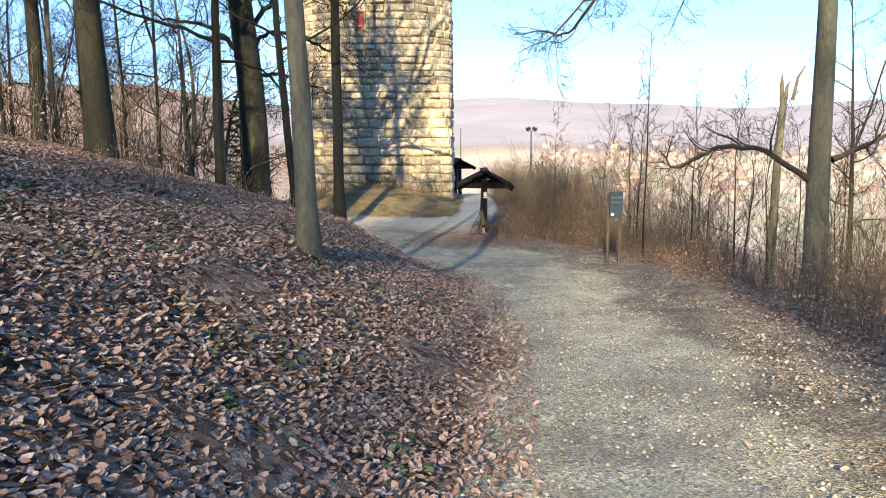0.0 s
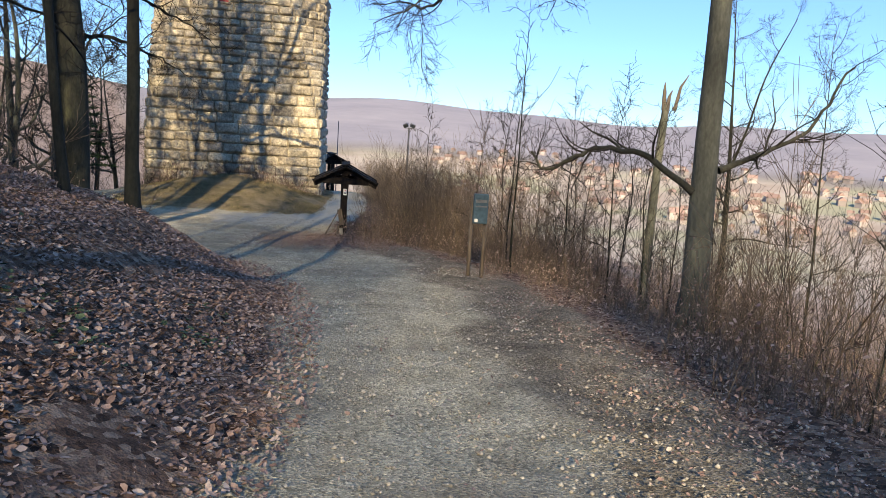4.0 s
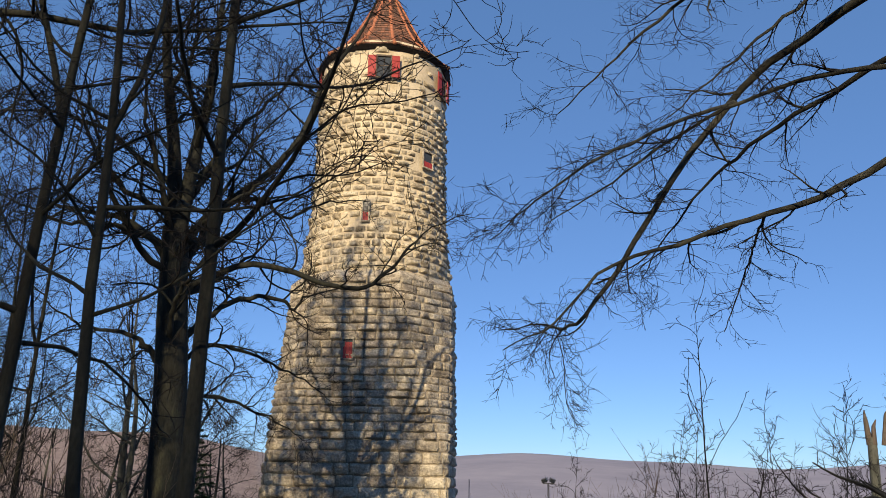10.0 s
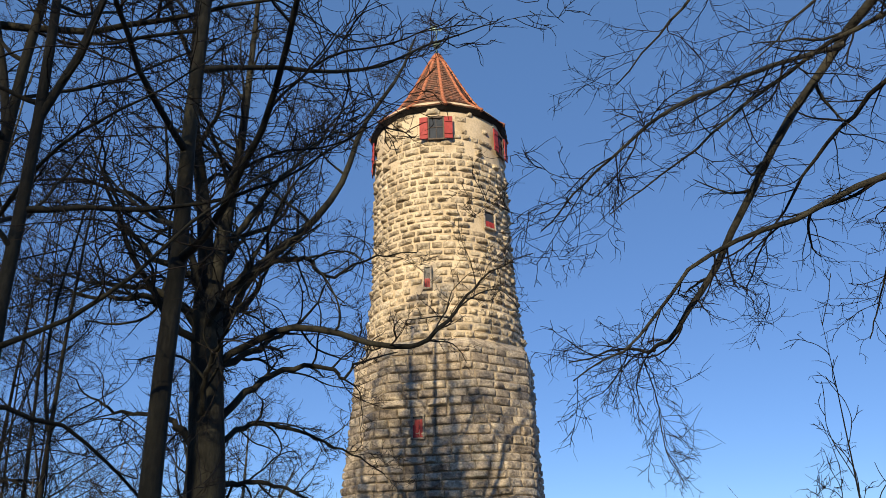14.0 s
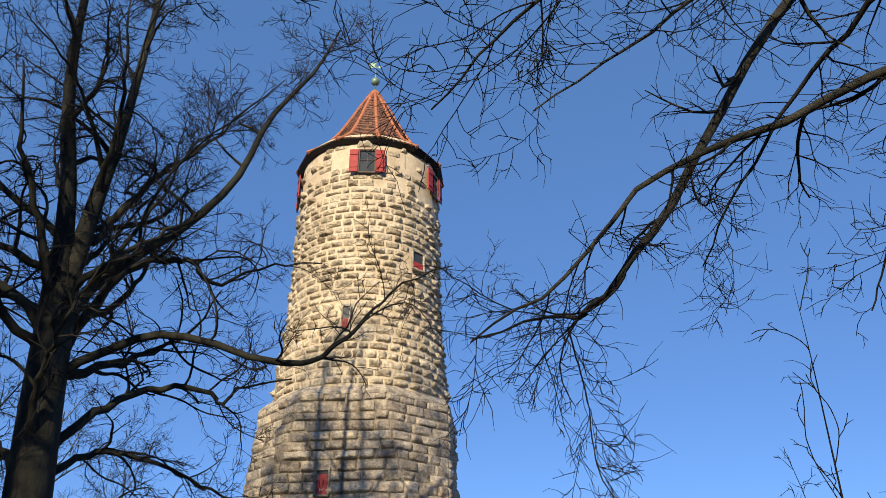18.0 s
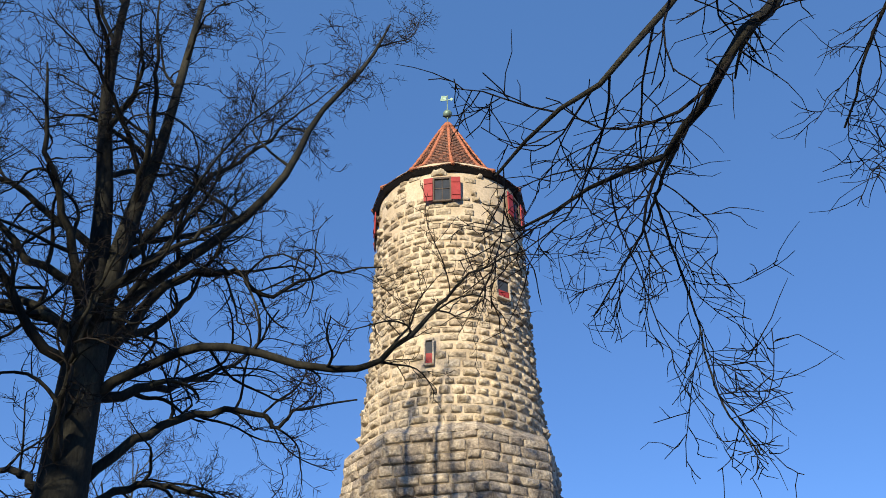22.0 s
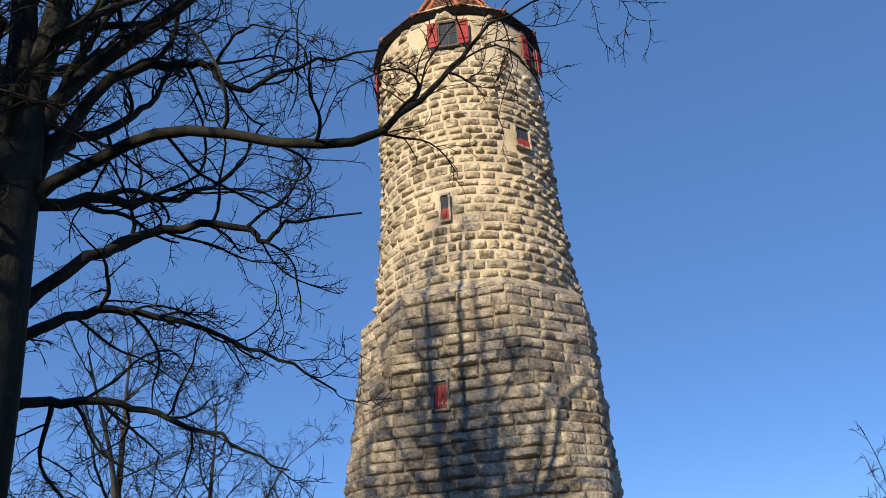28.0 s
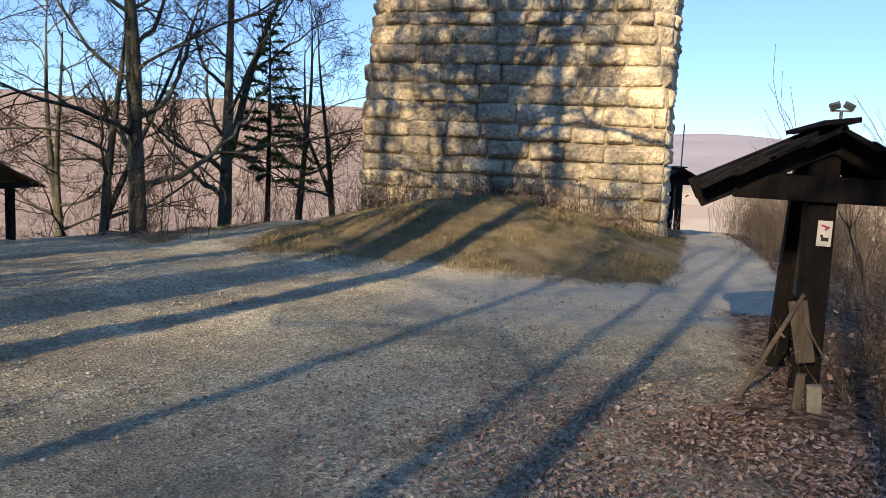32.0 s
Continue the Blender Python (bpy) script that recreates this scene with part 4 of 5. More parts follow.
def tree_meshes(seed, height, r, first, limbs_n=14, lean=(0, 0), fork=0.0, kids=(7, 4, 5), reach=0.36, bows=(), wob=0.02, up=0.35, bark=None, trunk_course=None, forks=(), crown=None, thin=0.0052, fine=None, lift=0.05, longest=2.6, limb_bark=None):
    """Trunk, limbs and twigs of a bare broadleaf tree standing at the origin. bows: boughs of a known course (places, radius at both ends, lift).
    trunk_course, forks: courses of trunk and great forks with their radii at both ends; crown: the share of the round in which the other limbs may grow, in degrees."""
    rng = np.random.default_rng(seed)
    trunk, limbs, twigs = Sticks(), Sticks(), Sticks()
    n = 16
    P = course(trunk_course, n) if trunk_course else bend(rng, (0, 0, -0.5), (lean[0], lean[1], 1), height + 0.5, n, wob, 0.01)
    f = np.linspace(0, 1, n + 1)
    R = r * (1 - (0.3 if forks else 0.93) * f ** 0.9)
    foot = P[:1] + (P[1] - P[0]) * np.array([[0.0], [0.3], [0.55], [0.8]])
    trunk.add(np.concatenate([foot, P[1:]]), np.concatenate([[r * 1.55, r * 1.3, r * 1.12, r * 1.03], R[1:]]), 16)
    lines = [(P, R)]
    for pts, a, b in forks:
        Q = course(pts, 16)
        RQ = b + (a - b) * np.linspace(1, 0, 17) ** 0.8
        trunk.add(Q, RQ, 12)
        lines.append((Q, RQ))
    if fork:
        i = int(fork * n)
        Q = sinuous(rng, P[i], side_dir(rng, P[i + 1] - P[i], 0.4), height * (1 - fork) * 0.95, 10, 0.03, 0.06)
        RQ = np.linspace(R[i] * 0.8, 0.02, 11)
        trunk.add(Q, RQ, 10)
        lines.append((Q, RQ))
    low = P[0][2] + 0.5
    for k in range(limbs_n):
        h = low + height * (first + (1 - first) * (k + rng.random()) / limbs_n)
        fit_ = [(L_, R_) for L_, R_ in lines if L_[0][2] <= h <= L_[-1][2]] or [lines[-1]]
        line, rad = fit_[k % len(fit_)]
        g = float(np.clip((h - line[0][2]) / (line[-1][2] - line[0][2]), 0, 0.98))
        m = len(line) - 1
        i = min(int(g * m), m - 1)
        q = line[i] + (line[i + 1] - line[i]) * (g * m - i)
        a = k * 2.4 + rng.uniform(-0.5, 0.5)
        if crown:
            a = radians(crown[0] + (crown[1] - crown[0]) * ((k * 0.618) % 1.0))
        hh = (h - low) / height
        d = np.array([math.cos(a), math.sin(a), up + 0.9 * hh * hh + rng.uniform(-0.15, 0.3)])
        L = height * reach * (1.2 - 0.75 * hh) * rng.uniform(0.7, 1.15)
        r0 = max(min(rad[i] * rng.uniform(0.34, 0.52), 0.11), min(0.02, r * 0.2))
        bough(rng, limbs, twigs, sinuous(rng, q, d, L, 14, 0.06, 0.045), r0, max(r0 * 0.16, thin), kids, lift, 0.1, thin)
    for pts, r0, r1, lf, *own in bows:
        bough(rng, limbs, twigs, course(pts, 22), r0, r1, own[0] if own else fine or kids, lf, 0.1 if lf > 0 else -0.05, thin, longest)
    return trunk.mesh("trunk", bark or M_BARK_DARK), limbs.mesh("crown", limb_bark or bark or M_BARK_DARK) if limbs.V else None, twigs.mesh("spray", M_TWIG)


def plant_tree(meshes, x, y, label, turn=0.0, size=1.0, sink=0.0, group="", name="tree"):
    ob = thing(name, pose(x, y, ground_z(x, y) - sink, 0, 0, turn) @ Matrix.Diagonal((size, size, size, 1)), label, "tree", group)
    for nm, me in zip(("trunk", "crown", "spray"), meshes):
        if me is None:
            continue
        o = put(nm, me, ob)
        if nm == "spray":
            o["kind"] = "stuff"
    return ob

tower = build_tower()
wall_window(tower, WIN_TOP, 21.1, 0.66, 1.14, 3.38, True)
wall_window(tower, 72, 21.1, 0.66, 1.14, 3.38, True)
wall_window(tower, -74, 21.1, 0.66, 1.14, 3.38, True)
wall_window(tower, WIN_R, 16.5, 0.6, 0.8, 3.42, False, red_board=0.4)
wall_window(tower, WIN_SLIT, 13.4, 0.26, 0.95, 3.52, False, red_board=0.45)
wall_window(tower, 0, 6.8, 0.42, 0.85, 3.9, False, red_board=0.85).matrix_basis = pose(-0.56, -half_at(6.8) - 0.06, 6.8)

# ---- roofed notice posts beside the path ----
def notice_post(m, sticker=True):
    ob = thing("notice_post", m, "dark timber notice stand with a small gabled board roof", "notice stand", "roofed notice stands")
    for k, y in enumerate((0.0, 1.15)):
        bm = bmesh.new()
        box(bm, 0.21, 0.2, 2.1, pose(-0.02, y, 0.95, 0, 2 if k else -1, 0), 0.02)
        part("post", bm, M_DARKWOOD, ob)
    bm = bmesh.new()
    box(bm, 0.05, 0.95, 0.85, pose(0.02, 0.58, 1.1), 0.008)
    bd = part("board", bm, M_GREYWOOD, ob, "faded notice board")
    bm = bmesh.new()
    box(bm, 0.012, 0.8, 0.7, pose(0.055, 0.58, 1.1))
    part("poster", bm, M_WHITE, bd, "pale printed sheet")
    for y in (-0.1, 1.25):
        bm = bmesh.new()
        box(bm, 1.4, 0.14, 0.2, pose(0, y, 1.69), 0.015)
        part("tie_beam", bm, M_DARKWOOD, ob)
        for s in (-1, 1):
            bm = bmesh.new()
            box(bm, 1.12, 0.1, 0.21, pose(s * 0.48, y, 1.84, 0, s * 27, 0), 0.015)
            part("rafter", bm, M_DARKWOOD, ob)
    for s in (-1, 1):
        for j in range(4):
            bm = bmesh.new()
            x0 = s * (0.11 + j * 0.235)
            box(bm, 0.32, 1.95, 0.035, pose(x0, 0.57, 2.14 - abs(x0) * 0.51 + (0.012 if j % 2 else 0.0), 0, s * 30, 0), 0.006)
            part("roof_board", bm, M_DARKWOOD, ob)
    bm = bmesh.new()
    box(bm, 0.26, 2.0, 0.04, pose(-0.02, 0.57, 2.2, 0, -8, 0), 0.008)
    part("ridge_board", bm, M_DARKWOOD, ob)
    if sticker:
        bm = bmesh.new()
        box(bm, 0.105, 0.008, 0.2, pose(0.0, -0.125, 1.35), 0.003)
        st = part("trail_sign", bm, M_WHITE, ob, "white trail marker with a magenta arrow")
        bm = bmesh.new()
        box(bm, 0.06, 0.004, 0.014, pose(0.0, -0.131, 1.405, 0, 20, 0)); box(bm, 0.04, 0.004, 0.014, pose(0.015, -0.131, 1.39, 0, -40, 0))
        part("arrow", bm, M_MAGENTA, st)
        bm = bmesh.new()
        box(bm, 0.055, 0.004, 0.03, pose(0.005, -0.131, 1.305)); box(bm, 0.02, 0.004, 0.02, pose(-0.02, -0.131, 1.33))
        part("pictogram", bm, M_BLACK, st)
    return ob


NX, NY = 2.26, 28.1
NZ = ground_z(NX, NY)
notice_post(pose(NX, NY, NZ - 0.02, 0, 0.5, 0))
notice_post(pose(1.4, 50.2, ground_z(1.4, 50.2), 0, 0, 12), False)
bm = bmesh.new()
box(bm, 0.1, 0.05, 0.28, pose(0, 0, 0.14, 4, -6, 0), 0.006)
mk = thing("marker_stone", pose(NX - 0.05, NY - 0.75, NZ), "short grey boundary stone beside the notice stand", "marker")
part("slab", bm, M_STONE_GREY, mk)
bm = bmesh.new()
box(bm, 0.06, 0.05, 0.36, pose(-0.11, 0.01, 0.17, 0, 2, 0), 0.006)
part("stake", bm, M_GREYWOOD, mk, "split wooden stake")
for a, b, r in (((-0.55, -0.45, 0.0), (-0.1, -0.2, 0.85), 0.025), ((0.3, -0.5, 0.0), (-0.15, -0.17, 0.75), 0.012)):
    s = thing("fallen_stick", pose(NX, NY, NZ), "broken grey stick leaning on a dark post", "stick")
    part("stick", cyl(bmesh.new(), r, r * 0.6, a, b, 7), M_GREYWOOD, s)
bm = bmesh.new()
box(bm, 0.14, 0.02, 0.5, pose(-0.09, -0.2, 0.55, 0, -12, 0), 0.01)
bd = thing("loose_board", pose(NX, NY, NZ), "loose pale board propped on a post", "board")
part("plank", bm, M_GREYWOOD, bd)

# blue-grey box on two stakes by the path
SX, SY = 5.1, 19.6
sb = thing("information_box", pose(SX, SY, ground_z(SX, SY) - 0.05, 0, 0, 8), "blue-grey metal panel on two wooden stakes", "sign")
for x in (-0.15, 0.15):
    part("stake", cyl(bmesh.new(), 0.045, 0.04, (x, 0, -0.1), (x, 0, 1.75), 8), M_GREYWOOD, sb, "", True)
bm = bmesh.new()
box(bm, 0.31, 0.1, 0.62, pose(0, -0.08, 1.5), 0.02)
pb = part("panel", bm, M_BLUE, sb)
bm = bmesh.new()
box(bm, 0.24, 0.012, 0.06, pose(0, -0.135, 1.66)); box(bm, 0.24, 0.012, 0.03, pose(0, -0.135, 1.55))
part("print", bm, M_STEEL, pb, "faded grey print")
bm = bmesh.new()
box(bm, 0.07, 0.03, 0.07, pose(-0.1, -0.14, 1.26), 0.01)
part("badge", bm, M_WHITE, pb, "small white badge")

# open hut among the trees
def build_hut(x, y, turn):
    hut = thing("shelter_hut", pose(x, y, ground_z(x, y), 0, 0, turn), "open timber shelter with a mossy board roof", "hut")
    for px in (-1.4, 1.4):
        for py in (-1.0, 1.0):
            bm = bmesh.new()
            box(bm, 0.14, 0.14, 2.0, pose(px, py, 0.95), 0.015)
            part("post", bm, M_DARKWOOD, hut)
    for s in (-1, 1):
        for j in range(5):
            bm = bmesh.new()
            y0 = s * (0.16 + j * 0.31)
            box(bm, 3.6, 0.34, 0.035, pose(0, y0, 2.5 - abs(y0) * 0.4 + (0.012 if j % 2 else 0), -s * 22, 0, 0), 0.006)
            part("roof_board", bm, M_MOSS, hut)
    for px in (-1.75, 1.75):
        bm = bmesh.new()
        box(bm, 0.05, 2.9, 0.12, pose(px, 0, 1.93), 0.01)
        part("tie_beam", bm, M_DARKWOOD, hut)


build_hut(-13.15, 33.0, 3)

# twin floodlights and a thin mast beyond the tower
fm = thing("floodlight_mast", pose(5.38, 45, ground_z(5.38, 45)), "grey mast with two floodlights", "floodlight")
top = 1.25 - ground_z(5.38, 45)
part("mast", cyl(bmesh.new(), 0.06, 0.045, (0, 0, -0.2), (0, 0, top), 8), M_STEEL, fm, "", True)
bm = bmesh.new(); box(bm, 0.5, 0.05, 0.05, pose(0, 0, top)); part("crossbar", bm, M_STEEL, fm)
for s in (-1, 1):
    bm = bmesh.new()
    box(bm, 0.27, 0.16, 0.19, pose(s * 0.18, -0.05, top + 0.13, 20, s * 18, s * 25), 0.03)
    lm = part("lamp_housing", bm, M_STEEL, fm)
    bm = bmesh.new(); box(bm, 0.22, 0.01, 0.14, pose(s * 0.18, -0.13, top + 0.1, 20, s * 18, s * 25)); part("lens", bm, M_GLASS, lm)
tm = thing("thin_mast", pose(1.46, 59, ground_z(1.46, 59)), "thin dark mast beyond the tower", "mast")
part("pole", cyl(bmesh.new(), 0.05, 0.03, (0, 0, -0.2), (0, 0, 1.4 - ground_z(1.46, 59)), 6), M_STEEL, tm, "", True)

# ---- trees ----
BEECH = "bare grey-barked beech on leaf litter"
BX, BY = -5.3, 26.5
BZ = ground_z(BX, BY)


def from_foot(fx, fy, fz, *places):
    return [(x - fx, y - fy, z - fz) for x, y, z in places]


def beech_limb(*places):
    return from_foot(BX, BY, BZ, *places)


big = tree_meshes(3, 20.5, 0.48, 0.32, 36, kids=(11, 7, 9), fine=(13, 7, 9), reach=0.31, up=0.3, crown=(50, 340), thin=0.0055, bark=M_BARK_SHADED,
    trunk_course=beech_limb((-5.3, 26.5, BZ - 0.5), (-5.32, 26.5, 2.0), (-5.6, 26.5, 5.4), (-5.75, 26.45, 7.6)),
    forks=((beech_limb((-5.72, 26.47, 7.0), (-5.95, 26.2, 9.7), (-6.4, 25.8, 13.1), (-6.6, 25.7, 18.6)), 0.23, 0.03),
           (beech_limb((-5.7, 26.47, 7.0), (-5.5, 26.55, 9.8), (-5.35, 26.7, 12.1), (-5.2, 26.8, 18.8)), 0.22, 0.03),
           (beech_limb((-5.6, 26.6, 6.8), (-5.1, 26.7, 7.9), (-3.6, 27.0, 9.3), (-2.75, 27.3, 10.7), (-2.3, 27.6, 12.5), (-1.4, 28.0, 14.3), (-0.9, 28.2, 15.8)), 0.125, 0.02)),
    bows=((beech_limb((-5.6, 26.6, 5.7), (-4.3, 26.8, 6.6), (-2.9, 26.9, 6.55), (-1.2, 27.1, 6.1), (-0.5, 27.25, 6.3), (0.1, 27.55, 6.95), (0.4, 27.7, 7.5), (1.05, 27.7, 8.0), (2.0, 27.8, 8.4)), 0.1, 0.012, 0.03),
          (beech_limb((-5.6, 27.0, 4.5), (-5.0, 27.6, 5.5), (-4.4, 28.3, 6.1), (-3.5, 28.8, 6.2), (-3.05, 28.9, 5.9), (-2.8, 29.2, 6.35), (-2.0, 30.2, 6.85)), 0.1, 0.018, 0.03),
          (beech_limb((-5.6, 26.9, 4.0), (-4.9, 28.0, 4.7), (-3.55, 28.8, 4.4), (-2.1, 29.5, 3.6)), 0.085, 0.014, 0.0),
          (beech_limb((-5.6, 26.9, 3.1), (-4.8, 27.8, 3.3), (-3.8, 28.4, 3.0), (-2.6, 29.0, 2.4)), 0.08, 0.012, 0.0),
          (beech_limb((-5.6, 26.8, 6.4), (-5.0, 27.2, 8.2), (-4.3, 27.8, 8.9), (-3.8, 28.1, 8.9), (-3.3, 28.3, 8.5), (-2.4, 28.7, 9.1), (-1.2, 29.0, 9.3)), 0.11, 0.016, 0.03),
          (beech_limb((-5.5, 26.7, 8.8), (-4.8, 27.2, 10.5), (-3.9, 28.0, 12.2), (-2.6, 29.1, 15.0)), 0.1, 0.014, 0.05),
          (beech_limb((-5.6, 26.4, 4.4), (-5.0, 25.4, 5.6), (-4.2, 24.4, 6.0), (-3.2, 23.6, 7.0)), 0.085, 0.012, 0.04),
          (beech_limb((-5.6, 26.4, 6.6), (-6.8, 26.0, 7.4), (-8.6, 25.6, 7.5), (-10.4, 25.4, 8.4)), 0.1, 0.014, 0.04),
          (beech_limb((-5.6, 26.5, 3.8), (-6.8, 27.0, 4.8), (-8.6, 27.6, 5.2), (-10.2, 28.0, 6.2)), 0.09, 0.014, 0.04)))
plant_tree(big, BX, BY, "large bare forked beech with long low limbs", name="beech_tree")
slim = [tree_meshes(20 + i, h, r, f, ln, lean=le, fork=fk, kids=(9, 5, 6), reach=0.26, up=0.22, bark=(M_BARK if i == 0 else M_BARK_SHADED)) for i, (h, r, f, ln, le, fk) in enumerate(
    ((17, 0.125, 0.36, 16, (-0.03, 0.0), 0), (18, 0.105, 0.2, 22, (-0.035, 0.0), 0), (16, 0.09, 0.16, 20, (-0.045, 0.0), 0.4), (19, 0.22, 0.26, 22, (0.0, 0.0), 0.5), (14, 0.09, 0.14, 20, (-0.02, 0.0), 0.38)))]
plant_tree(slim[0], -0.2, 9.2, "slender grey beech at the edge of the bank", name="beech_tree")
plant_tree(slim[1], -0.98, 16.4, "thin leaning young beech on the bank", name="beech_tree", size=1.08)
plant_tree(slim[2], -1.6, 15.3, "thin bare tree on the bank", name="beech_tree", size=0.9)
plant_tree(slim[4], -3.4, 16.5, "thin bare tree on the bank", name="beech_tree", turn=80, size=1.1)
plant_tree(slim[3], -5.6, 16.1, BEECH, name="beech_tree", turn=40, size=1.25)
plant_tree(slim[3], -8.6, 19.5, BEECH, name="beech_tree", turn=200, size=0.9)
plant_tree(slim[0], -11.0, 25.0, BEECH, name="beech_tree", turn=120, size=0.9)
plant_tree(slim[2], -7.6, 24.0, BEECH, name="beech_tree", turn=150, size=0.8)
plant_tree(slim[4], -12.0, 30.0, BEECH, name="beech_tree", turn=20, size=0.8)
plant_tree(slim[1], -14.5, 22.0, BEECH, name="beech_tree", turn=250, size=1.0)
# extra trees added left of the path so their shade reaches the large beech
for x, y, k, tn in ((-8.2, 9.5, 3, 10), (-9.6, 4.0, 3, 100), (-11.5, 12.0, 3, 190), (-14.0, 6.0, 3, 80)):
    plant_tree(slim[k], x, y, BEECH, tn, 1.1, 0.05, "bank trees", "beech_tree")
rngk = np.random.default_rng(15)
for i in range(13):
    x, y = rngk.uniform(-17, -6.8), rngk.uniform(18, 28)
    plant_tree(slim[(1, 2, 4)[i % 3]], x, y, "thin bare tree in the wood", rngk.uniform(0, 360), rngk.uniform(0.5, 0.8), 0.05, "thin wood trees", "wood_tree")
# trees on the edge beside the tower
edge = [tree_meshes(40, 11.5, 0.24, 0.14, 20, fork=0.25, kids=(10, 6, 6), reach=0.5, up=0.2, bark=M_BARK, thin=0.0056, longest=3.4, lift=0.03), tree_meshes(41, 8, 0.15, 0.1, 17, fork=0.2, lean=(0.1, 0), kids=(9, 6, 6), reach=0.52, up=0.2, bark=M_BARK, thin=0.0056, longest=3.4, lift=0.03)]
for x, y, k, tn, sz in ((-11.1, 37.2, 0, 0, 1.0), (-12.1, 37.0, 1, 40, 0.95), (-10.7, 40.2, 0, 130, 0.9), (-9.6, 42.5, 1, 100, 0.85), (-9.0, 43.8, 1, 210, 0.8), (-15.0, 39, 1, 300, 1.0), (-17, 36.5, 0, 60, 0.8)):
    plant_tree(edge[k], x, y, "bare spreading tree at the edge of the slope", tn, sz, 0.05, "edge trees", "edge_tree")
# tall trunk on the slope with a long crooked limb, and sprays drooping over the path
RTX, RTY = 8.4, 16.3
RTZ = ground_z(RTX, RTY)


def slope_limb(*places):
    return from_foot(RTX, RTY, RTZ, *places)


DENSE = (18, 8, 8)
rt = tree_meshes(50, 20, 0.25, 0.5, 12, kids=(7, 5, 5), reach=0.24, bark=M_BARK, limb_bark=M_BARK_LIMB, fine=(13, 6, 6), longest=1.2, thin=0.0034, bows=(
    (slope_limb((8.2, 16.3, 0.5), (7.4, 16.5, 1.05), (6.7, 16.7, 1.15), (6.2, 16.8, 0.95), (5.75, 16.9, 0.72), (5.5, 16.95, 1.0)), 0.06, 0.02, 0.08),
    (slope_limb((8.6, 16.3, 0.9), (9.4, 16.5, 1.2), (10.4, 16.8, 1.7), (11.4, 17.2, 2.9)), 0.06, 0.02, 0.08),
    (slope_limb((8.3, 16.4, 8.0), (7.4, 17.8, 7.9), (6.3, 18.8, 7.15), (5.3, 18.97, 5.8), (4.5, 19.1, 4.5), (3.95, 18.95, 3.75), (3.7, 19.4, 3.6), (3.3, 19.8, 3.75), (2.7, 20.2, 3.7)), 0.075, 0.009, -0.03),
    (slope_limb((3.7, 19.4, 3.6), (3.6, 20.1, 3.75), (3.5, 20.7, 3.83), (3.1, 21.2, 3.5)), 0.014, 0.006, -0.05),
    (slope_limb((3.6, 20.1, 3.75), (3.8, 20.9, 3.35), (3.82, 20.75, 2.6), (4.0, 20.8, 2.2)), 0.009, 0.006, -0.05),
    (slope_limb((8.3, 16.4, 5.8), (7.3, 17.2, 5.2), (6.3, 17.67, 4.9), (5.2, 18.1, 4.6), (4.15, 18.4, 4.27), (3.4, 18.55, 3.5), (2.7, 18.9, 3.2)), 0.06, 0.008, -0.03, DENSE),
    (slope_limb((6.4, 18.7, 7.15), (5.2, 17.9, 6.4), (4.0, 17.0, 5.5), (3.2, 17.2, 5.0), (2.5, 17.6, 4.5)), 0.035, 0.007, -0.04, DENSE),
    (slope_limb((6.3, 17.7, 4.9), (6.4, 18.8, 4.5), (6.2, 19.6, 3.6)), 0.022, 0.007, -0.05),
    (slope_limb((8.3, 16.4, 9.5), (6.6, 17.5, 9.2), (5.0, 18.2, 8.2), (3.6, 18.8, 7.0)), 0.06, 0.008, -0.03, DENSE),
    (slope_limb((8.3, 16.4, 6.5), (7.0, 17.3, 6.8), (5.6, 17.8, 6.4), (4.4, 18.0, 5.6), (3.3, 18.2, 4.9)), 0.045, 0.007, -0.03, DENSE),
    (slope_limb((8.3, 16.4, 8.7), (7.2, 16.9, 8.1), (6.0, 17.2, 7.1), (4.9, 17.5, 6.2)), 0.045, 0.007, -0.03, DENSE),
    (slope_limb((8.3, 16.4, 7.0), (7.0, 18.2, 6.6), (6.0, 19.8, 6.0), (5.2, 21.0, 4.8)), 0.05, 0.008, -0.03, DENSE)))
plant_tree(rt, 8.4, 16.3, "thick bare beech trunk on the slope with drooping limbs", name="beech_tree")
sn = thing("dead_tree", pose(13.0, 30.0, ground_z(13.0, 30.0)), "broken dead trunk with a splintered top", "tree")
st = Sticks()
st.add([(0, 0, -0.6), (0.05, 0, 2.5), (0.12, 0.1, 5.5), (0.2, 0.1, 7.4)], [0.19, 0.16, 0.14, 0.12], 12)
put("trunk", st.mesh("trunk", M_BARK), sn)
for dx, dy, h, rr in ((-0.07, 0.0, 0.75, 0.09), (0.07, 0.04, 0.5, 0.08), (0.02, -0.08, 0.35, 0.07), (0.3, -0.03, 1.05, 0.07)):
    st = Sticks()
    st.add([(0.2 + dx, 0.1 + dy, 7.2), (0.2 + dx * 1.5, 0.1 + dy, 7.4 + h * 0.6), (0.24 + dx * 2.2, 0.1 + dy, 7.4 + h)], [rr, rr * 0.7, 0.015], 7)
    put("splinter", st.mesh("splinter", M_GREYWOOD), sn)
sap = tree_meshes(52, 6.4, 0.03, 0.3, 9, kids=(2, 2), reach=0.26, up=1.5, bark=M_BARK_DARK, thin=0.005)
plant_tree(sap, 6.2, 21.2, "slim young sapling above the shrubs", name="sapling")
plant_tree(sap, 9.8, 32.0, "slim young sapling above the shrubs", 120, 0.8, name="sapling")
sap2 = [tree_meshes(53 + i, 7, 0.045, 0.2, 16, kids=(5, 3, 3), reach=0.3, up=0.8, wob=0.04) for i in range(2)]
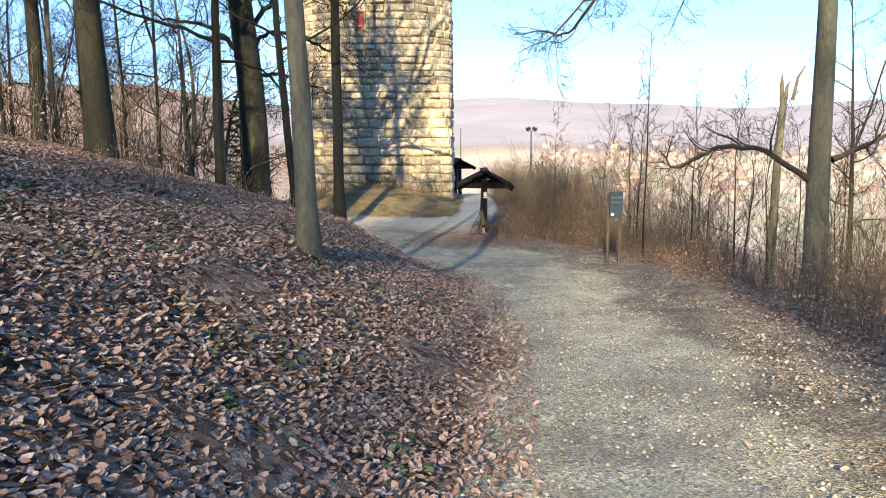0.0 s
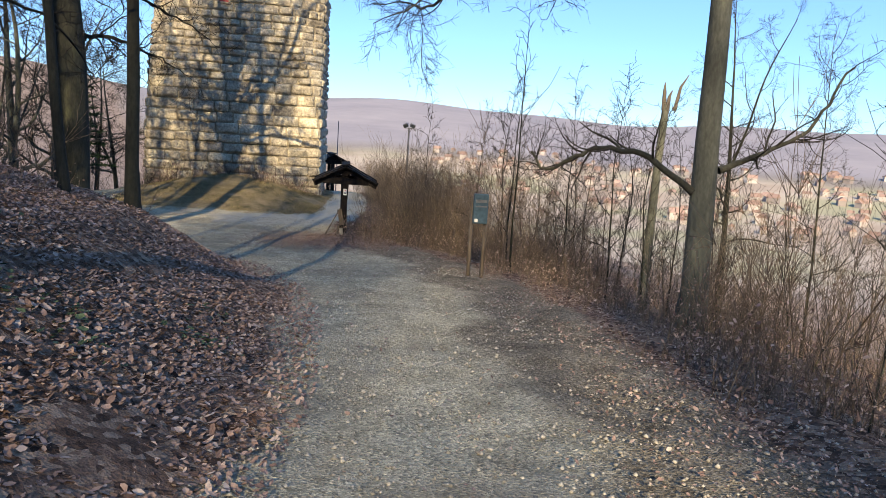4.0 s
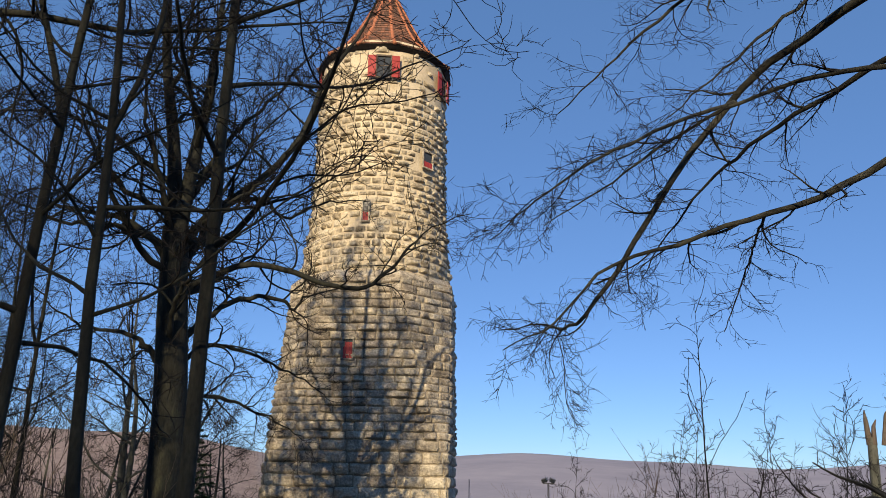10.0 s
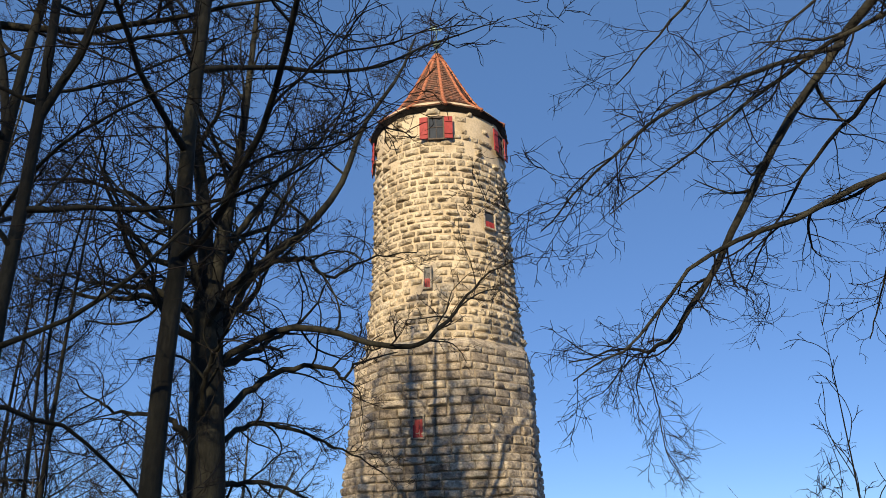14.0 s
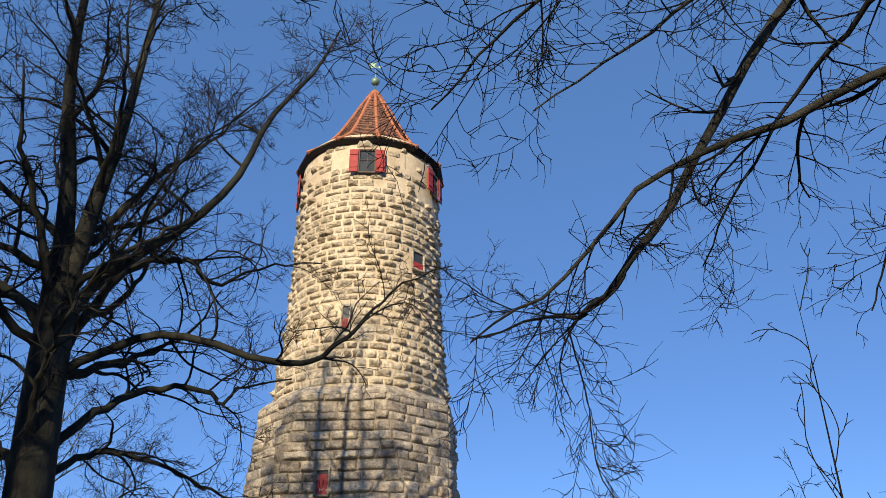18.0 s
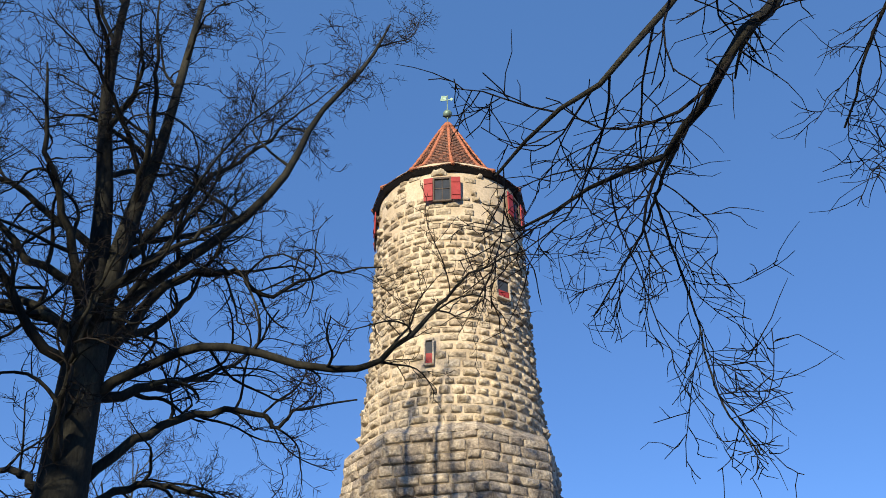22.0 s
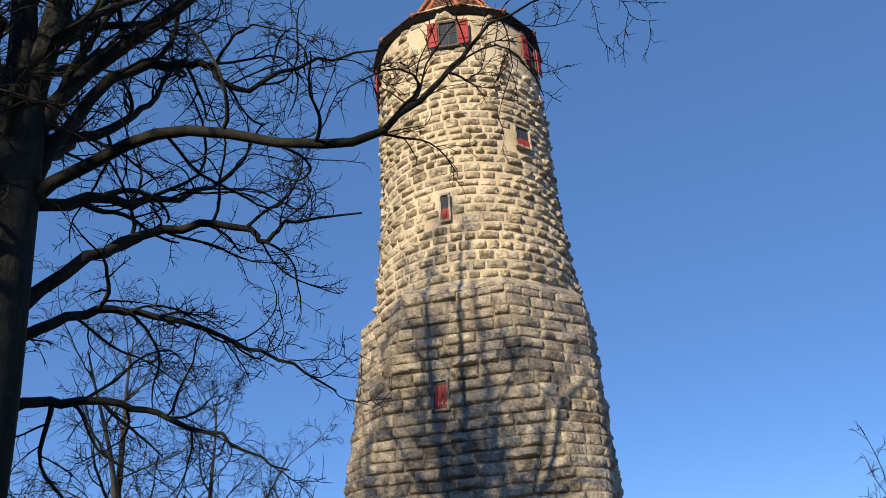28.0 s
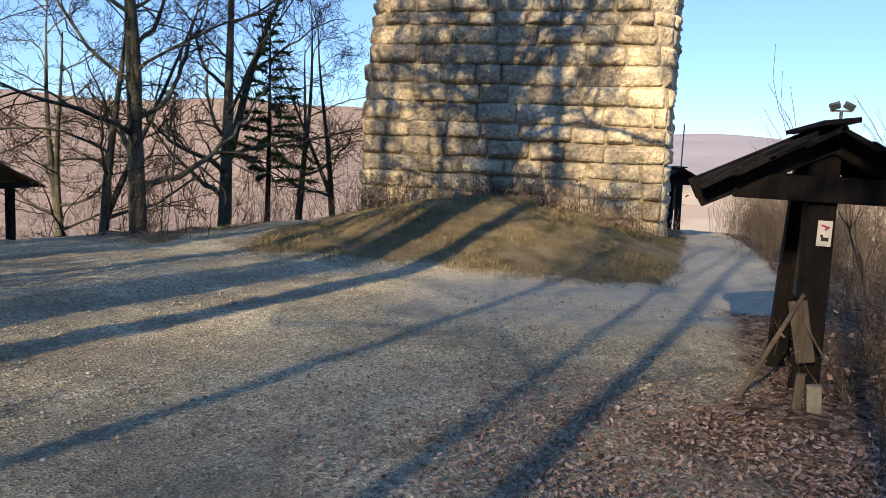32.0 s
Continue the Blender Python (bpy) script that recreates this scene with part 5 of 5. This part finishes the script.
rngp = np.random.default_rng(8)
for i in range(16):
    y = rngp.uniform(21, 33)
    x = float(np.interp(y, EDGE_R_Y, EDGE_R_X)) + rngp.uniform(1.5, 9)
    plant_tree(sap2[i % 2], x, y, "slim dark young tree on the slope", rngp.uniform(0, 360), rngp.uniform(0.6, 0.95), 0.1, "young slope trees", "young_tree")
for x, y, k, tn, sz in ((18, 34, 3, 10, 0.7), (17.5, 27, 1, 70, 0.6), (22, 29, 0, 130, 0.6), (14.5, 17, 4, 200, 0.6), (19.5, 22, 2, 260, 0.6), (13, 13, 1, 200, 0.7)):
    plant_tree(slim[k], x, y, "bare tree on the slope", tn, sz, 0.1, "slope trees", "slope_tree")

# unseen wood added behind, on the sunny side: thin crowns that let part of the sun through
open_beech = [tree_meshes(34 + i, 19, 0.2, 0.34, 12, kids=(6, 4), reach=0.26, up=0.4, bark=M_BARK, thin=0.011) for i in range(2)]
rngw = np.random.default_rng(77)
for i in range(128):
    x, y = -78 + 64 * (i + rngw.random()) / 128, rngw.uniform(-156, -112)
    plant_tree(open_beech[i % 2], x, y, "bare beech on the rise behind", rngw.uniform(0, 360), rngw.uniform(1.0, 1.22) * (0.8 if x > -17 else 1.12 if x > -31 else 1.0), 0.1, "beech wood", "beech_tree")


# spruce
def build_spruce(x, y):
    rng = np.random.default_rng(9)
    sp = thing("spruce", pose(x, y, ground_z(x, y)), "thin young spruce with sparse dark green boughs", "tree")
    st, nd = Sticks(), Sticks()
    H = 6.4
    st.add([(0, 0, -0.2), (0.02, 0, 2), (0, 0.03, 4), (0, 0, H)], [0.09, 0.07, 0.04, 0.01], 8)
    V, T, n = [], [], 0
    for k in range(46):
        z = 1.6 + (H - 1.7) * (k / 46) ** 0.9
        a = k * 2.4
        L = (0.25 + 1.55 * (1 - z / H)) * rng.uniform(0.7, 1.15)
        P = bend(rng, (0, 0, z), (math.cos(a), math.sin(a), 0.1), L, 4, 0.06, -0.03)
        st.add(P, np.linspace(0.018, 0.004, 5), 4)
        m = int(L * 210)
        for j in range(m):
            f = rng.uniform(0.15, 1)
            q = P[min(int(f * 4), 3)] + (P[min(int(f * 4), 3) + 1] - P[min(int(f * 4), 3)]) * (f * 4 % 1)
            d = np.array([math.cos(a), math.sin(a), 0]) * rng.uniform(0.02, 0.14) + rng.normal(0, 0.075, 3)
            w = rng.normal(0, 0.016, 3)
            V += [q - w, q + w, q + d]; T.append((n, n + 1, n + 2)); n += 3
    put("trunk", st.mesh("trunk", M_TWIG), sp)
    put("needles", mesh_np("needles", V, tris=T, mat=M_NEEDLE), sp)


build_spruce(-9.9, 41.2)


# ---- shrubs ----
def shrub_mesh(seed, stems, h0, h1, spread, mat, twiggy=3, r0=0.008, leaves=0):
    rng = np.random.default_rng(seed)
    s = Sticks()
    tw = s if leaves else Sticks()
    LV, LF = [], []
    for k in range(stems):
        a, q = rng.uniform(0, 6.28), rng.uniform(0, 1) ** 0.5 * spread
        p = np.array([math.cos(a) * q, math.sin(a) * q, -0.15])
        h = rng.uniform(h0, h1)
        P = bend(rng, p, (rng.normal(0, 0.22), rng.normal(0, 0.22), 1), h, 5, 0.12, 0.03)
        r = r0 * rng.uniform(0.7, 1.5)
        s.add(P, np.linspace(r, 0.003, 6), 3)
        for j in range(twiggy):
            i = rng.integers(1, 5)
            tw.add(bend(rng, P[i], side_dir(rng, P[i + 1] - P[i], rng.uniform(0.35, 0.8)), h * rng.uniform(0.15, 0.35), 3, 0.15, 0.08), np.linspace(r * 0.55, 0.0025, 4), 3)
        if leaves:
            for j in range(leaves):
                q = P[rng.integers(2, 6)] + rng.normal(0, 0.09, 3)
                d1, d2 = rng.normal(0, 0.011, 3), rng.normal(0, 0.011, 3)
                k = len(LV)
                LV.extend([q - d1, q + d2, q + d1, q - d2])
                LF.append((k, k + 1, k + 2, k + 3))
    return s.mesh("stem_cluster", mat), mesh_np("foliage", LV, quads=LF, mat=M_LEAF, smooth=False) if leaves else tw.mesh("spray", mat)


canes = [shrub_mesh(60 + i, 26, 1.6, 4.4, 1.2, (M_CANE, M_BRUSH, M_CANE, M_BRUSH)[i], 13, 0.0065, 0) for i in range(4)]
brush = [shrub_mesh(70 + i, 13, 0.6, 2.0, 0.8, M_BRUSH, 8, 0.005, 9) for i in range(4)]
low = [shrub_mesh(80 + i, 12, 0.25, 0.8, 0.5, M_BRUSH, 4, 0.0045, 8) for i in range(3)]
tall = [shrub_mesh(90 + i, 6, 2.4, 4.6, 0.9, (M_BRUSH, M_BARK_LIMB)[i % 2], 14, 0.009) for i in range(4)]
dark = [shrub_mesh(95 + i, 10, 1.5, 4.2, 1.2, (M_TWIG, M_BRUSH, M_BRUSH)[i], 12, 0.01) for i in range(3)]
rngs = np.random.default_rng(31)


def scrub(meshes, n, name, label, group, where, size=(0.8, 1.15)):
    for i in range(n):
        x, y = where(rngs)
        while float(masks(x, y)["gravel"]) > 0.15:
            x, y = where(rngs)
        k = rngs.uniform(*size)
        stems, leaf = meshes[i % len(meshes)]
        ob = thing(name, pose(x, y, ground_z(x, y) - 0.03, rngs.uniform(-4, 4), rngs.uniform(-4, 4), rngs.uniform(0, 360)) @ Matrix.Diagonal((k, k, k * rngs.uniform(0.85, 1.15), 1)), label, "shrub", group)
        put("brushwood", stems, ob)["kind"] = "stuff"
        if leaf.name.startswith("foliage"):
            put("foliage", leaf, ob, "withered brown leaves")["kind"] = "stuff"
        else:
            put("spray", leaf, ob)["kind"] = "stuff"


def right_of_edge(y0, y1, d0, d1):
    def where(r):
        y = r.uniform(y0, y1)
        return float(np.interp(y, EDGE_R_Y, EDGE_R_X)) + r.uniform(d0, d1), y
    return where


scrub(canes, 36, "tall_shrub", "thicket of tall golden-brown bare stems", "right-hand thicket", right_of_edge(24.5, 36, 1.3, 4.8), (0.7, 0.95))
scrub(canes, 10, "tall_shrub", "thicket of tall golden-brown bare stems", "right-hand thicket", right_of_edge(15, 26, 2.6, 9.0), (0.6, 0.9))
scrub(canes, 18, "tall_shrub", "thicket of tall golden-brown bare stems", "right-hand thicket", right_of_edge(36, 56, 1.0, 4.0), (0.6, 0.85))
scrub(canes, 24, "tall_shrub", "thin bare stems beside the path behind the tower", "tower stems", right_of_edge(39, 57, 0.1, 1.7), (0.45, 0.7))
scrub(tall, 32, "tall_shrub", "slender bare saplings on the slope", "slope saplings", right_of_edge(7, 25, 1.2, 8.5), (0.7, 1.1))
scrub(brush, 70, "dry_shrub", "low brown dry brush on the slope", "edge brush", right_of_edge(3, 30, 0.6, 4.5))
scrub(low, 84, "dry_shrub", "low brown dry brush on the slope", "edge brush", right_of_edge(3, 30, 0.1, 1.4))
scrub(dark, 34, "tall_shrub", "slender bare saplings among the trees", "wood saplings", lambda r: (r.uniform(-16, -6.2), r.uniform(16, 28)), (0.8, 1.3))
scrub(tall, 16, "tall_shrub", "slender bare saplings at the edge", "wood saplings", lambda r: (r.uniform(-16, -8.8), r.uniform(33, 46)), (0.6, 1.0))
scrub(brush, 26, "dry_shrub", "tangled dry brush under the trees", "wood brush", lambda r: (r.uniform(-17, -8.6), r.uniform(31, 46)), (0.7, 1.3))
scrub(low, 22, "dry_shrub", "dry tuft on the leafy bank", "bank brush", lambda r: (r.uniform(-8, -1.2), r.uniform(6, 26)), (0.8, 1.5))
scrub(low, 34, "dry_shrub", "dry tuft at the foot of the tower", "tower brush", lambda r: (r.uniform(-7.6, 0.9), r.uniform(39.6, 41.0)), (0.8, 2.0))
scrub(low, 22, "dry_shrub", "dry tuft beside the notice stand", "stand brush", lambda r: (r.uniform(2.5, 4.2), r.uniform(25.5, 30)), (0.8, 1.6))
scrub(brush, 12, "dry_shrub", "tangled dry brush behind the notice stand", "stand brush", lambda r: (r.uniform(3.1, 5.0), r.uniform(26, 31)), (0.6, 1.0))

# ---- distant small town ----
rngt = np.random.default_rng(4)
hv = np.array([(-5, -4, 0), (5, -4, 0), (5, 4, 0), (-5, 4, 0), (-5, -4, 6), (5, -4, 6), (5, 4, 6), (-5, 4, 6)], float)
hw = mesh_np("house_walls", hv, quads=[(0, 1, 5, 4), (1, 2, 6, 5), (2, 3, 7, 6), (3, 0, 4, 7)], mat=M_HOUSE, smooth=False)
rv = np.array([(-5.6, -4.6, 5.8), (5.6, -4.6, 5.8), (5.6, 4.6, 5.8), (-5.6, 4.6, 5.8), (-5.6, 0, 9.6), (5.6, 0, 9.6)], float)
hr = mesh_np("house_roof", rv, quads=[(0, 1, 5, 4), (2, 3, 4, 5)], tris=[(1, 2, 5), (3, 0, 4)], mat=M_HOUSEROOF, smooth=False)
for i in range(210):
    az, r = radians(rngt.uniform(6, 44)), rngt.uniform(620, 1250)
    x, y = r * math.sin(az), 20 + r * math.cos(az)
    ho = thing("house", pose(x, y, ground_z(x, y) - 0.5, 0, 0, rngt.uniform(0, 180)) @ Matrix.Diagonal((rngt.uniform(0.6, 1.2),) * 3 + (1,)), "pale house with a red roof down in the valley", "house", "valley town")
    put("wall", hw, ho); put("roof", hr, ho)


# ---- leaves, pebbles and grass ----
def scatter_leaves(name, n, where, size, mat, label, category, seed, flat=0.35):
    rng = np.random.default_rng(seed)
    x, y = where(rng, n)
    z = land(x, y) + rng.uniform(0.0, 0.045, len(x))
    n = len(x)
    s = rng.uniform(size[0], size[1], n)
    yaw, tx, ty = rng.uniform(0, 6.28, n), rng.normal(0, flat, n), rng.normal(0, flat, n)
    shape = np.array([(-1, 0, 0.12), (-0.35, 0.52, 0.05), (0.45, 0.45, -0.02), (1.0, 0, 0.16), (0.45, -0.45, 0.1), (-0.35, -0.52, 0.18), (0.05, 0, -0.1)])
    curl = rng.normal(0, 0.5, (n, 1))
    P = np.repeat(shape[None], n, 0) * s[:, None, None] * 0.5
    P[:, :, 2] = P[:, :, 2] * (1 + curl) + tx[:, None] * P[:, :, 0] + ty[:, None] * P[:, :, 1]
    c, q = np.cos(yaw)[:, None], np.sin(yaw)[:, None]
    V = np.stack([P[:, :, 0] * c - P[:, :, 1] * q + x[:, None], P[:, :, 0] * q + P[:, :, 1] * c + y[:, None], P[:, :, 2] + z[:, None] + s[:, None] * 0.15], -1).reshape(-1, 3)
    T = np.array([(0, 6, 1), (1, 6, 2), (2, 6, 3), (3, 6, 4), (4, 6, 5), (5, 6, 0)])
    F = (np.arange(n)[:, None, None] * 7 + T[None]).reshape(-1, 3)
    tagged(new(name, mesh_np(name, V, tris=F, mat=mat, smooth=False)), label, category, kind="stuff")


def bank(rng, n):
    y = 2.2 + 26 * rng.random(n) ** 1.7
    d = rng.uniform(-0.5, 9.5, n) ** 1.0
    keep = rng.random(n) < np.where(d < 0.3, 0.35 + 0.5 * (d + 0.5), 1.0)
    x = np.interp(y, PATH_L_Y, PATH_L_X) - d
    return x[keep], y[keep]


def verge(rng, n):
    y = 3 + 23 * rng.random(n) ** 1.4
    return np.interp(y, EDGE_R_Y, EDGE_R_X) + rng.normal(-0.1, 0.7, n), y


def stand_bed(rng, n):
    return rng.normal(1.7, 1.1, n), rng.normal(25.9, 1.1, n)


scatter_leaves("fallen_leaves", 200000, bank, (0.03, 0.068), M_LEAF, "brown beech leaves covering the bank", "leaves", 1)
scatter_leaves("verge_leaves", 12000, verge, (0.02, 0.045), M_LEAF, "brown leaves along the path's outer edge", "leaves", 2)
scatter_leaves("stand_leaves", 15000, stand_bed, (0.022, 0.05), M_LEAF, "brown leaves before the notice stand", "leaves", 3)
scatter_leaves("path_leaves", 500, lambda r, n: (r.uniform(0.6, 5.6, n), r.uniform(3, 24, n)), (0.03, 0.06), M_LEAF, "stray leaves on the gravel", "leaves", 4)


def ivy(rng, n):
    c = np.stack([rng.uniform(-4.5, 1.2, 40), rng.uniform(3.5, 12, 40)], 1)
    p = c[rng.integers(0, 40, n)] + rng.normal(0, 0.16, (n, 2))
    return p[:, 0], p[:, 1]


scatter_leaves("ground_ivy", 1500, ivy, (0.05, 0.1), M_GREENLEAF, "green ivy leaves among the litter", "plants", 6, 0.2)


def pebbles(name, n, seed):
    rng = np.random.default_rng(seed)
    y = 2 + 30 * rng.random(n) ** 1.5
    x = rng.uniform(-5, 6.0, n)
    keep = (masks(x, y)["gravel"] > 0.4) | ((x > 1.5) & (rng.random(n) < 0.6))
    x, y = x[keep], y[keep]
    n = len(x)
    s = 0.005 + 0.02 * rng.random(n) ** 4
    z = land(x, y) + 0.006
    O = np.array([(1, 0, 0), (0, 1, 0), (-1, 0, 0), (0, -1, 0), (0, 0, 0.7), (0, 0, -0.6)], float)
    P = O[None] * s[:, None, None] * rng.uniform(0.7, 1.4, (n, 6, 1))
    V = (P + np.stack([x, y, z], 1)[:, None]).reshape(-1, 3)
    T = np.array([(0, 1, 4), (1, 2, 4), (2, 3, 4), (3, 0, 4), (1, 0, 5), (2, 1, 5), (3, 2, 5), (0, 3, 5)])
    F = (np.arange(n)[:, None, None] * 6 + T[None]).reshape(-1, 3)
    tagged(new(name, mesh_np(name, V, tris=F, mat=M_STONE_GREY)), "loose pale gravel stones on the path", "gravel", kind="stuff")


pebbles("gravel_stones", 72000, 8)


def grass(name, n, seed):
    rng = np.random.default_rng(seed)
    x, y = rng.uniform(-9.5, 1.8, n), rng.uniform(32.6, 41.5, n)
    keep = rng.random(n) < masks(x, y)["turf"] * (0.5 + 0.5 * np.sin(x * 1.7) * np.sin(y * 1.3))
    x, y = x[keep], y[keep]
    n = len(x)
    z = land(x, y)
    h = rng.uniform(0.03, 0.1, n)
    a = rng.uniform(0, 6.28, n)
    w = 0.008
    p = np.stack([x, y, z], 1)
    side = np.stack([np.cos(a) * w, np.sin(a) * w, 0 * a], 1)
    tip = p + np.stack([rng.normal(0, 0.06, n), rng.normal(0, 0.06, n), h], 1)
    V = np.stack([p - side, p + side, tip], 1).reshape(-1, 3)
    tagged(new(name, mesh_np(name, V, tris=np.arange(3 * n).reshape(-1, 3), mat=M_GRASS)), "short dry winter grass on the mound", "grass", kind="stuff")


grass("mound_grass", 60000, 12)
